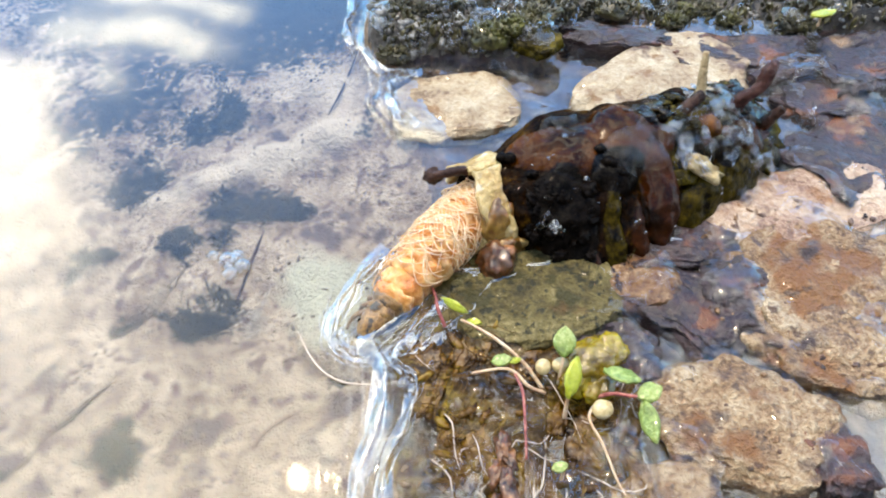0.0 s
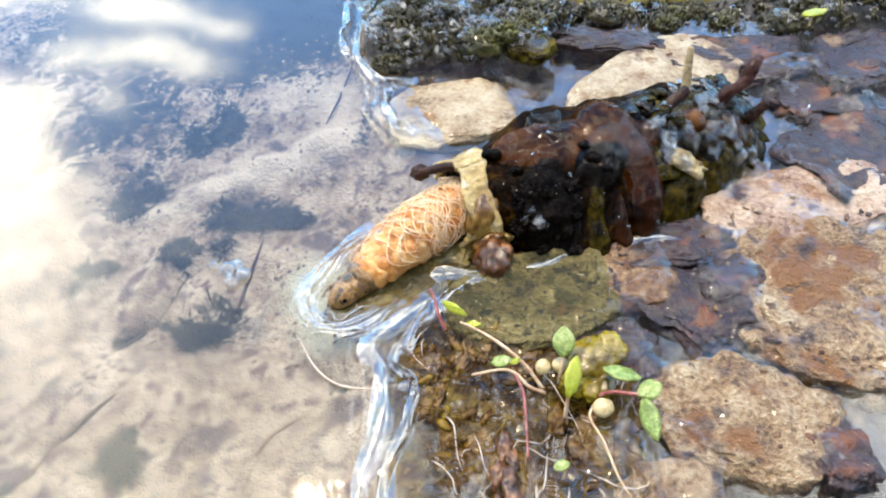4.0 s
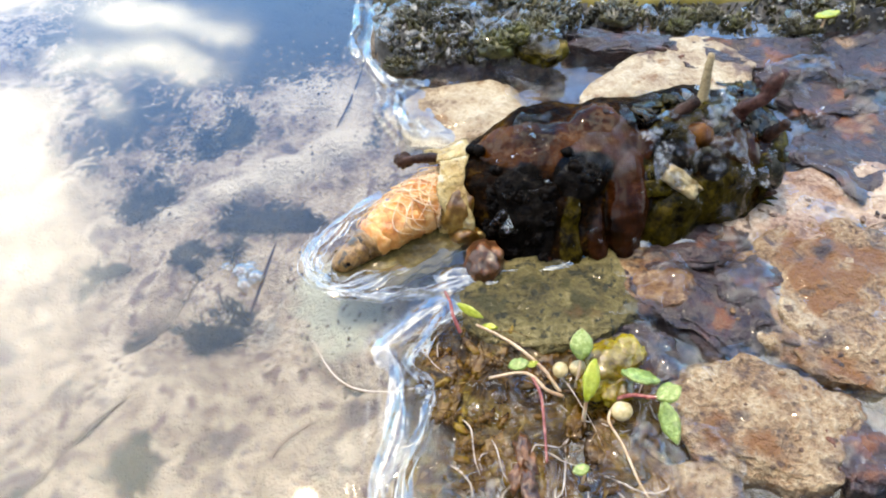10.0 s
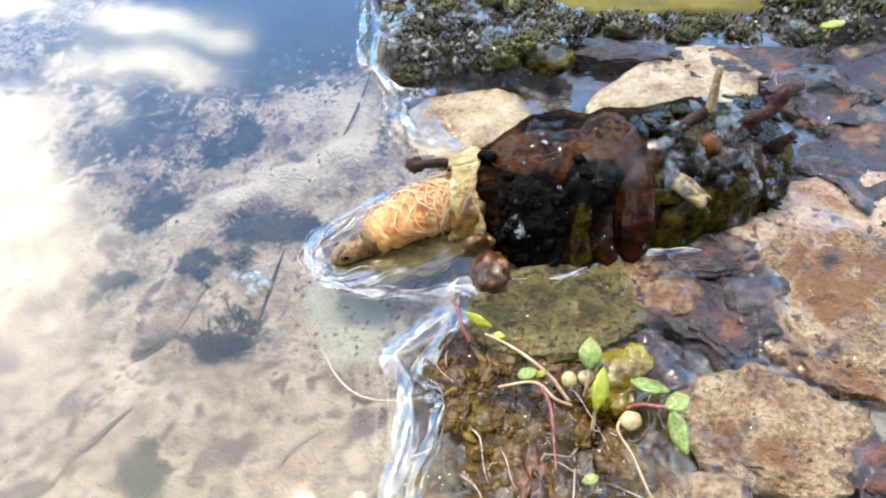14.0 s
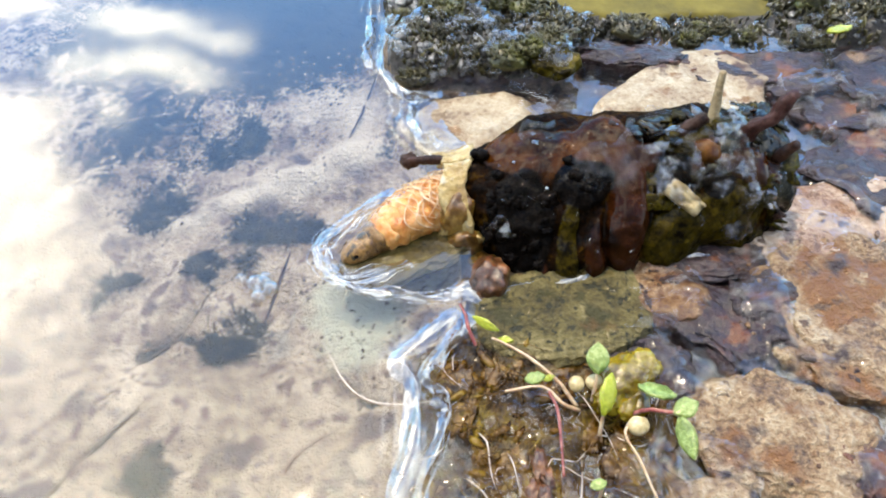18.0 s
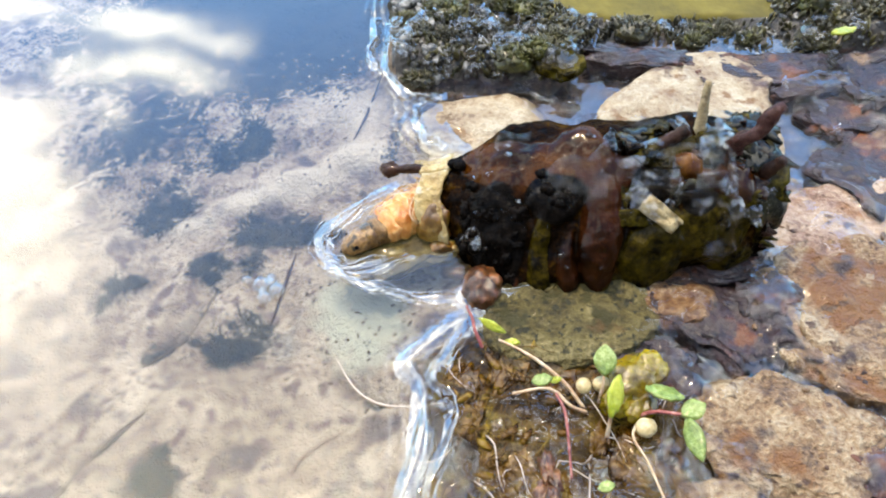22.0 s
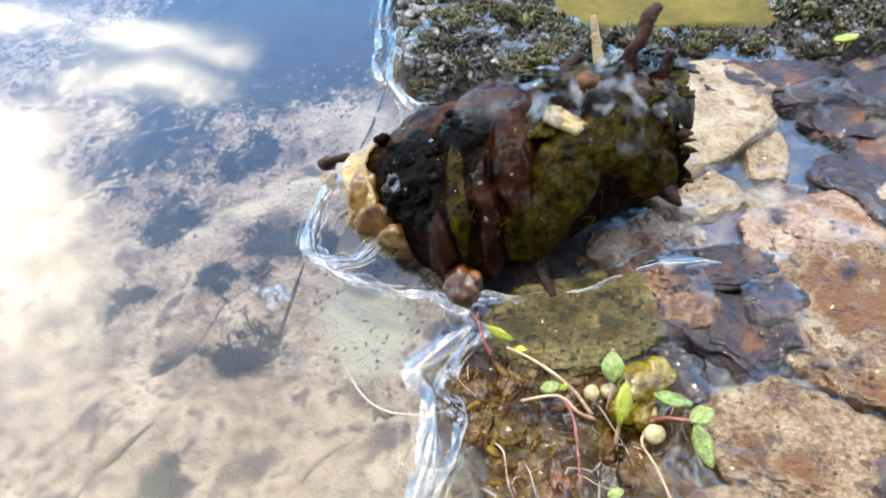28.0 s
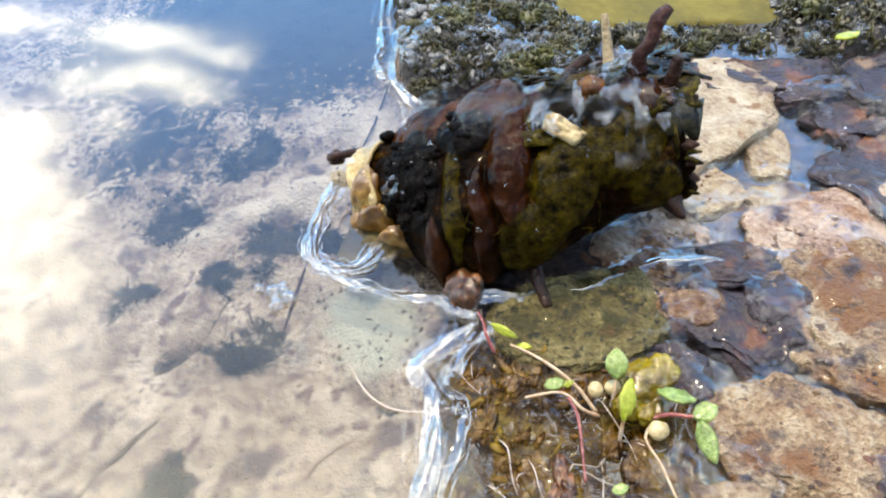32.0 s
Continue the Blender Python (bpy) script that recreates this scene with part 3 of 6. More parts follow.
def tube(bm, points, radii, n=12, seg=8, rough=0.0, seed=0, flat=1.0):
    """A round, tapering, closed strand through points."""
    pts = curve(points, n)
    rad = [float(np.interp(i / (n - 1), np.linspace(0, 1, len(radii)), radii)) for i in range(n)]
    up = Vector((0.13, 0.21, 0.97))
    rings = []
    for i, p in enumerate(pts):
        t = (pts[min(i + 1, n - 1)] - pts[max(i - 1, 0)])
        t = t.normalized() if t.length > 1e-9 else Vector((1, 0, 0))
        s = t.cross(up)
        s = s.normalized() if s.length > 1e-3 else t.orthogonal().normalized()
        u = s.cross(t)
        ring = []
        for k in range(seg):
            a = 2 * math.pi * k / seg
            d = s * math.cos(a) + u * math.sin(a) * flat
            r = rad[i]
            if rough:
                r *= 1 + rough * wob(p + d * rad[i], 2.2 / max(rad[i], 0.02), seed)
            ring.append(bm.verts.new(p + d * r))
        rings.append(ring)
    for i in range(n - 1):
        for k in range(seg):
            bm.faces.new((rings[i][k], rings[i][(k + 1) % seg], rings[i + 1][(k + 1) % seg], rings[i + 1][k]))
    bm.faces.new(rings[0][::-1])
    bm.faces.new(rings[-1])
    return bm


@functools.lru_cache(maxsize=None)
def ball_mesh(sub):
    bm = bmesh.new()
    bmesh.ops.create_icosphere(bm, subdivisions=sub, radius=1.0)
    bm.verts.index_update()
    co, tri = [v.co.normalized() for v in bm.verts], [tuple(v.index for v in f.verts) for f in bm.faces]
    bm.free()
    return co, tri


def lump(bm, at, size, sub=3, amp=0.2, freq=2.0, seed=0, turn=(0, 0, 0), square=1.0):
    """A rounded lump: an icosphere pressed to size, roughened; square < 1 flattens its faces."""
    rot = Euler([radians(a) for a in turn]).to_matrix()
    co, tri = ball_mesh(sub)
    made = []
    for c in co:
        d = c
        if square != 1.0:
            d = Vector([math.copysign(abs(q) ** square, q) for q in d])
        k = 1 + amp * (wob(d, freq, seed) + 0.5 * wob(d, freq * 2.3, seed + 5) + 0.25 * wob(d, freq * 5, seed + 9))
        made.append(bm.verts.new(Vector(at) + rot @ Vector((d.x * size[0] * k, d.y * size[1] * k, d.z * size[2] * k))))
    for i, j, k in tri:
        bm.faces.new((made[i], made[j], made[k]))
    return bm


def sheet(bm, m, length, width, thick, bend=0.2, curl=0.2, seed=0, nx=6, ny=4, ragged=0.15, point=0.0):
    """A small bent plate or leaf of real thickness, lying in the x-y plane of the pose m (in centimetres)."""
    top, bot = {}, {}
    for i in range(nx + 1):
        for j in range(ny + 1):
            u, v = i / nx - 0.5, j / ny - 0.5
            w = width * (1 - point * (2 * abs(u)) ** 2.2)
            edge = 1 + ragged * wob((u * 3, v * 3, 1), 2.0, seed)
            x, y = length * u * edge, w * v * edge
            z = bend * length * (0.25 - u * u) + curl * width * (v * v) + thick * 1.2 * wob((u * 4, v * 4, 0), 1.5, seed + 3)
            top[i, j] = bm.verts.new(m @ Vector((x, y, z + thick / 2)))
            bot[i, j] = bm.verts.new(m @ Vector((x, y, z - thick / 2)))
    for i in range(nx):
        for j in range(ny):
            bm.faces.new((top[i, j], top[i + 1, j], top[i + 1, j + 1], top[i, j + 1]))
            bm.faces.new((bot[i, j], bot[i, j + 1], bot[i + 1, j + 1], bot[i + 1, j]))
    rim = [(i, 0) for i in range(nx)] + [(nx, j) for j in range(ny)] + [(i, ny) for i in range(nx, 0, -1)] + [(0, j) for j in range(ny, 0, -1)]
    for a, b in zip(rim, rim[1:] + rim[:1]):
        bm.faces.new((top[a], bot[a], bot[b], top[b]))
    return bm


def aim(at, way, spin=0.0):
    """A pose in centimetres whose x axis runs along way, turned by spin degrees about it."""
    q = Vector(way).to_track_quat("X", "Z")
    return Matrix.Translation(Vector(at)) @ q.to_matrix().to_4x4() @ pose(0, 0, 0, spin, 0, 0)


def smooth(a, b, x):
    u = min(1.0, max(0.0, (x - a) / (b - a)))
    return u * u * (3 - 2 * u)


# ---- the ground ----
SHORE_Y = [-9.0, -2.4, -1.5, -1.05, -0.75, -0.45, 0.3, 1.0, 1.3, 1.7, 2.1, 2.6, 3.4, 4.2, 12]
SHORE_X = [-0.9, -0.28, -0.30, -0.36, 0.00, 0.10, 0.05, -0.1, -0.15, -0.35, -0.38, -0.68, -0.68, -0.75, -2]


def shore(y):
    return float(np.interp(y, SHORE_Y, SHORE_X))


# weed patches; the broad ones at the back darken the whole far end
WEED_AND_DARK = [(-1.8, 0.76, 0.42, 0.27, 0.8), (-1.35, 0.66, 0.25, 0.2, 0.7), (-1.9, -0.57, 0.34, 0.27, 0.8), (-2.4, -1.83, 0.28, 0.24, 0.75), (-3.0, 1.2, 0.45, 0.35, 0.75),
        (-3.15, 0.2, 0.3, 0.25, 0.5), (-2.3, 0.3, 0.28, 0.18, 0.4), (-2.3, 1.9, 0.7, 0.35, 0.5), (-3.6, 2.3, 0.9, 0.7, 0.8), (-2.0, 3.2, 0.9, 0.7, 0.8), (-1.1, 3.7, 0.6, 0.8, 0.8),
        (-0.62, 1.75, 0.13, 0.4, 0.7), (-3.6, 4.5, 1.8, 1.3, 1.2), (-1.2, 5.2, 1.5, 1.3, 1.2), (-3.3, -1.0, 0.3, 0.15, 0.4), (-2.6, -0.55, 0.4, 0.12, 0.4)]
PALE = [(-0.95, 1.65, 0.38, 0.22, 1.3), (-1.5, 1.32, 0.42, 0.18, 1.2), (-2.1, 1.12, 0.42, 0.16, 1.0), (-2.65, 0.86, 0.38, 0.16, 0.9), (-1.4, 2.5, 0.5, 0.4, 0.9), (-0.9, 2.2, 0.3, 0.35, 0.7), (-1.1, 0.1, 0.35, 0.25, 0.6),
        (-2.6, -1.0, 0.8, 0.25, 0.4), (-1.6, -1.5, 0.6, 0.4, 0.3)]
CRUST = [(-0.75, -0.55, 0.45, 0.55, 0.9), (-1.05, -0.2, 0.4, 0.3, 0.5), (-0.8, -1.9, 0.4, 0.4, 0.4)]
CRACKS = [[(-2.8, -0.66), (-2.6, -0.52), (-2.43, -0.39), (-2.30, -0.16), (-2.24, 0.0), (-1.98, 0.22)], [(-2.42, -0.39), (-2.22, -0.50), (-2.1, -0.62)],
          [(-3.4, -2.15), (-3.18, -1.86), (-3.0, -1.64), (-2.8, -1.36), (-2.58, -1.19)], [(-1.08, -0.84), (-0.95, -1.04), (-0.86, -1.15), (-0.61, -1.3), (-0.34, -1.25)]]


def spread(blobs, x, y):
    return sum(k * math.exp(-((x - a) / ra) ** 2 - ((y - b) / rb) ** 2) for a, b, ra, rb, k in blobs)


def off_cracks(x, y):
    """Distance to the nearest crack of the pool bed."""
    best = 9.0
    x, y = x + 0.05 * wob((x, y, 3), 3.0, 14), y + 0.05 * wob((x, y, 7), 3.0, 15)
    for line in CRACKS:
        for (ax, ay), (bx, by) in zip(line, line[1:]):
            dx, dy = bx - ax, by - ay
            u = min(1.0, max(0.0, ((x - ax) * dx + (y - ay) * dy) / (dx * dx + dy * dy)))
            best = min(best, math.hypot(x - ax - u * dx, y - ay - u * dy))
    return best


def ground(x, y):
    """Height of the ground, and which surface it is: 0 pool bed, 1 wet rock, 2 root mat, 3 bank and the added rise
    behind the camera, 4 olive flat.
    """
    p = (x, y, 0)
    d = x - shore(y) + 0.10 * wob(p, 1.3, 1) + 0.04 * wob(p, 5, 2)
    n = 0.10 * wob(p, 0.7, 3) + 0.05 * wob(p, 1.9, 4) + 0.018 * wob(p, 6, 5) + 0.007 * wob(p, 16, 6)
    pool = -0.28 - 0.17 * smooth(0.0, 1.2, -d) - 0.45 * smooth(1.0, 4.5, -d) + 1.4 * n + 0.05 * wob(p, 4, 24) + 0.022 * wob(p, 10, 25)
    if -4 < x < 0 and -3 < y < 3:
        pool += 0.10 * spread(PALE, x, y) + 0.05 * spread(CRUST, x, y) - 0.07 * math.exp(-(off_cracks(x, y) / 0.04) ** 2)
    land = -0.13 + 0.9 * n
    kind = 0 if d < 0 else 1
    m = smooth(0.0, 0.25, d) * smooth(-0.55, -0.95, y) * smooth(2.1, 1.4, x)
    land += m * (0.11 + 0.05 * wob(p, 4.5, 16) + 0.03 * wob(p, 9, 17))
    if d >= 0 and m > 0.35:
        kind = 2
    # the mossy bank behind, and beyond it a raised olive flat in place of the pool
    e = y - 2.33 - 0.80 * smooth(1.0, 1.7, x) + 0.30 * smooth(3.2, 4.4, x) - 0.22 * wob(p, 0.9, 8) - 0.1 * wob(p, 3, 9)
    bank = smooth(0.0, 0.35, e)
    land += bank * (0.34 - 0.24 * smooth(1.1, 1.8, x) * smooth(4.2, 3.6, x) + 0.13 * wob(p, 2.2, 9) + 0.07 * wob(p, 6, 18))
    if d >= 0 and bank > 0.3:
        kind = 3
    back = smooth(3.5, 3.65, y + 0.1 * wob(p, 2, 11)) * smooth(0.9, 1.4, x) * smooth(3.95, 3.55, x)
    land = land * (1 - back) + (0.045 + 0.01 * wob(p, 1.5, 26)) * back
    if back > 0.5 and d >= 0:
        kind = 4
    s = smooth(-0.22, 0.06, d)
    z = pool * (1 - s) + land * s
    far = max(abs(x) - 9, abs(y) - 9, 0)
    # unseen steep rise behind the camera, added to block the low sky
    behind = max(0.0, -10.0 - y)
    if behind > 0:
        kind = 3
    return z + min(far * 0.08, 6.0) * (1 + 0.3 * wob(p, 0.1, 12)) + min(behind * 1.7, 90.0) * (1 + 0.15 * wob(p, 0.15, 13)), kind


def build_ground():
    def axis(lo, hi, step):
        inner = list(np.arange(lo, hi + 1e-6, step))
        outer, s, v = [], step * 2, hi
        while v < 4000:
            v += s
            s *= 1.35
            outer.append(v)
        left, s, v = [], step * 2, lo
        while v > -4000:
            v -= s
            s *= 1.35
            left.append(v)
        return left[::-1] + inner + outer
    xs, ys = axis(-6.2, 5.6, 0.036), axis(-2.9, 5.2, 0.036)
    verts, kinds = [], []
    for y in ys:
        for x in xs:
            z, k = ground(x, y)
            verts.append((x * C, y * C, z * C))
            kinds.append(k)
    nx = len(xs)
    faces, index = [], []
    for j in range(len(ys) - 1):
        for i in range(nx - 1):
            a = j * nx + i
            faces.append((a, a + 1, a + 1 + nx, a + nx))
            index.append(kinds[a])
    me = bpy.data.meshes.new("ground")
    me.from_pydata(verts, [], faces)
    for k in ("bed", "rock", "mat", "bank", "algae"):
        me.materials.append(M[k])
    me.polygons.foreach_set("material_index", index)
    me.polygons.foreach_set("use_smooth", [True] * len(faces))
    flat = [(v[0] / C, v[1] / C) for v in verts]
    for layer, blobs in (("weed", WEED_AND_DARK), ("pale", PALE), ("crust", CRUST)):
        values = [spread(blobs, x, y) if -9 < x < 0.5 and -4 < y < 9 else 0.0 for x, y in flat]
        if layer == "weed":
            # the cracks are darkened in the same layer
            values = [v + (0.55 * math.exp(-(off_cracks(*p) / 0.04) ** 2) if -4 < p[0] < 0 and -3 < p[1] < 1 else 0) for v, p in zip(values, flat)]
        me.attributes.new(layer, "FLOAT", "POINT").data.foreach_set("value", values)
    tagged(new("ground", me), "wet stony stream edge with a pale pool bed and brown mud", "ground", kind="structure")


build_ground()


# ---- the water ----
def swell(x, y):
    """Height of the water: drawn up in uneven folds against the shore, puckered by the film over the stones."""
    d = x - shore(y)
    p = (x, y, 0)
    if not -3.5 < y < 5:
        return 0.0
    w = 0.5 + 0.9 * abs(wob((0, y, 0), 1.6, 61)) + 0.5 * wob((x * 2, y, 0), 2.5, 62)
    d += 0.10 * wob(p, 2.0, 63) + 0.03 * wob(p, 6.0, 64)
    up = 0.055 * w * smooth(-0.30, -0.02, d)
    fold = 0.014 * math.sin(d * 62 + 3 * wob(p, 1.7, 65)) * math.exp(-((d + 0.12) / 0.13) ** 2) * (0.4 + w)
    film = smooth(0.0, 0.4, d) * (0.012 * wob(p, 2.4, 21) + 0.022 * (0.4 - abs(wob(p, 3.6, 22))) + 0.007 * wob(p, 9, 23))
    clear = 1 - smooth(-0.75, -0.55, y) * smooth(1.35, 1.15, y)  # the case lies there
    return (up * smooth(0.55, 0.0, d) + fold) * clear + film - 0.06 * smooth(0.1, 0.5, d)


def build_water():
    """The still surface of the pool and of the film over the stones."""
    xs = [-70, -30, -14, -9] + list(np.arange(-6.5, -1.2, 0.10)) + list(np.arange(-1.2, 0.4, 0.025)) + list(np.arange(0.4, 5.6, 0.05)) + [7, 9, 14, 30, 70]
    ys = [-30, -14, -9, -7] + list(np.arange(-3.2, 5.01, 0.04)) + [6, 9, 14, 30, 70]
    verts, faces, nx = [], [], len(xs)
    for y in ys:
        for x in xs:
            verts.append((x * C, y * C, swell(x, y) * C))
    for j in range(len(ys) - 1):
        for i in range(nx - 1):
            a = j * nx + i
            faces.append((a, a + 1, a + 1 + nx, a + nx))
    me = bpy.data.meshes.new("water")
    me.from_pydata(verts, [], faces)
    me.materials.append(M["water"])
    me.polygons.foreach_set("use_smooth", [True] * len(faces))
    tagged(new("water", me), "clear shallow puddle water reflecting blue sky and clouds", "water", kind="structure")


def fold_band(parent, points, width, height, waves, seed=0, n=90, k=26, mk="rim"):
    """A band of drawn-up, folded water along a line: a solid low ridge with rounded folds."""
    pts = curve(points, n)
    top, bot = {}, {}
    bm = bmesh.new()
    for i, p in enumerate(pts):
        t = (pts[min(i + 1, n - 1)] - pts[max(i - 1, 0)]).normalized()
        s = Vector((-t.y, t.x, 0))
        end = smooth(0, 0.12, i / (n - 1)) * smooth(1, 0.88, i / (n - 1))
        w = width * (1 + 0.45 * wob((i * 0.08, 0, seed), 1.0, seed))
        for j in range(k + 1):
            u = 2 * j / k - 1
            q = p + s * (u * w + 0.05 * wob((i * 0.1, j * 0.05, 1), 1.0, seed + 2))
            h = height * (1 - u * u) ** 1.5 * (1 + 0.4 * wob((i * 0.12, j * 0.1, 3), 1.0, seed + 3))
            h += height * 0.22 * (1 - u * u) * math.sin(u * waves + 2.5 * wob((i * 0.06, 0, 4), 1.0, seed + 4))
            top[i, j] = bm.verts.new(q + Vector((0, 0, max(0.0, h) * end + 0.004)))
    for i in range(n - 1):
        for j in range(k):
            bm.faces.new((top[i, j], top[i + 1, j], top[i + 1, j + 1], top[i, j + 1]))
    bmesh.ops.recalc_face_normals(bm, faces=bm.faces)
    return part("water_fold", bm, M[mk], parent)


build_water()


def rim_line(parent, points, count, gap, r=0.02, seed=0, n=40, mk="rim"):
    """Several nested, wavering ridges of drawn-up water along a line."""
    rnd = random.Random(seed)
    pts = curve(points, n)
    for k in range(count):
        o = (k - (count - 1) / 2) * gap
        line = []
        ph = rnd.uniform(0, 9)
        for i, p in enumerate(pts):
            t = (pts[min(i + 1, n - 1)] - pts[max(i - 1, 0)]).normalized()
            s = Vector((-t.y, t.x, 0))
            w = gap * 1.6 * wob((i * 0.2, ph, k), 0.7, seed)
            line.append(p + s * (o + w) + Vector((0, 0, 0.008 * wob((i * 0.3, ph, 2), 1.0, seed))))
        rr = r * rnd.choice((0.45, 0.7, 1.0, 1.9))
        bm = bmesh.new()
        tube(bm, line, [rr * 0.2] + [rr * rnd.uniform(0.35, 1.5) for _ in range(9)] + [rr * 0.2], n=n * 2, seg=8, rough=0.05, seed=seed + k, flat=0.5)
        part("ridge", bm, M[mk], parent)


LEFT = [(0.07, -0.62, 0.03), (-0.27, -0.93, 0.03), (-0.41, -1.11, 0.03), (-0.30, -1.32, 0.03), (-0.27, -1.66, 0.03), (-0.36, -2.15, 0.03), (-0.42, -2.7, 0.03)]
RIGHT = [(0.17, -0.66, 0.04), (-0.10, -1.07, 0.04), (-0.18, -1.28, 0.04), (-0.02, -1.46, 0.04), (-0.06, -1.72, 0.04), (-0.20, -2.15, 0.04), (-0.25, -2.7, 0.04)]
edge = thing("shore_meniscus", "bright wavering rim of water drawn up along the shore", "water edge")
for k, (pts, wide) in enumerate([
    (LEFT, 0.075),
    (RIGHT, 0.06),
    ([(-0.72, 4.6, 0.03), (-0.68, 3.95, 0.03), (-0.66, 3.49, 0.03), (-0.74, 2.9, 0.03), (-0.66, 2.43, 0.03), (-0.43, 2.15, 0.03), (-0.07, 2.20, 0.02)], 0.055),
    ([(-0.10, 2.17, 0.02), (-0.33, 2.05, 0.03), (-0.36, 1.81, 0.03), (-0.29, 1.52, 0.03), (-0.07, 1.38, 0.02)], 0.06),
    ([(-0.90, 3.6, 0.02), (-0.88, 3.2, 0.02), (-0.92, 2.9, 0.02), (-0.84, 2.6, 0.02)], 0.05),
]):
    fold_band(edge, pts, wide, 0.055, 3.2, 7 + k)
    rim_line(edge, pts, 1, wide * 1.1, 0.011, 3 + k)


under = thing("case_meniscus", "bright bluish water line under the dragged case", "water edge")
CASE_EDGE = [(0.0, -0.42, -0.01), (0.2, -0.36, 0.0), (0.55, -0.37, 0.0), (0.97, -0.27, 0.0), (1.32, -0.12, 0.0), (1.71, -0.02, 0.0), (2.14, 0.0, 0.0), (2.4, 0.06, -0.02)]
fold_band(under, CASE_EDGE, 0.08, 0.032, 3.5, 21)
rim_line(under, CASE_EDGE, 1, 0.06, 0.006, 22)

# ---- stones ----
def stone(x, y, size, turn, material, label, seed, top=None, square=0.6, amp=0.15, freq=1.4, sub=5, sink=0.5, group="stones of the stream edge"):
    z = ground(x, y)[0]
    h = size[2]
    if top is not None:
        h = max(0.08, (top - z) / (2 - 2 * sink) if sink < 1 else size[2])
        zc = top - h
    else:
        zc = z + h * (1 - 2 * sink)
    bm = bmesh.new()
    if material == "dark":
        amp, freq = 0.3, 2.4
    elif material in ("tan", "pink"):
        amp, freq, square = 0.20, 1.8, 0.74
    lump(bm, (0, 0, 0), (size[0], size[1], h), sub=sub, amp=amp, freq=freq, seed=seed, turn=(0, 0, turn), square=square)
    for v in bm.verts:
        q = v.co.z / h
        if q > 0:
            v.co.z = h * (1 - (1 - min(1.0, q)) ** 2.6)
        v.co.z += 0.045 * wob(v.co, 2.6, seed + 2) + 0.032 * wob(v.co, 7, seed + 3) + 0.015 * wob(v.co, 17, seed + 4)
        v.co.x += 0.025 * wob(v.co, 4.5, seed + 6) + 0.015 * wob(v.co, 11, seed + 5)
        v.co.y += 0.025 * wob(v.co, 4.5, seed + 8) + 0.015 * wob(v.co, 11, seed + 7)
    TOPS.append([(v.co.x + x, v.co.y + y, v.co.z + zc) for v in bm.verts])
    ob = link("stone", bm, M[material])
    ob.location = (x * C, y * C, zc * C)
    return tagged(ob, label, "stone", group)


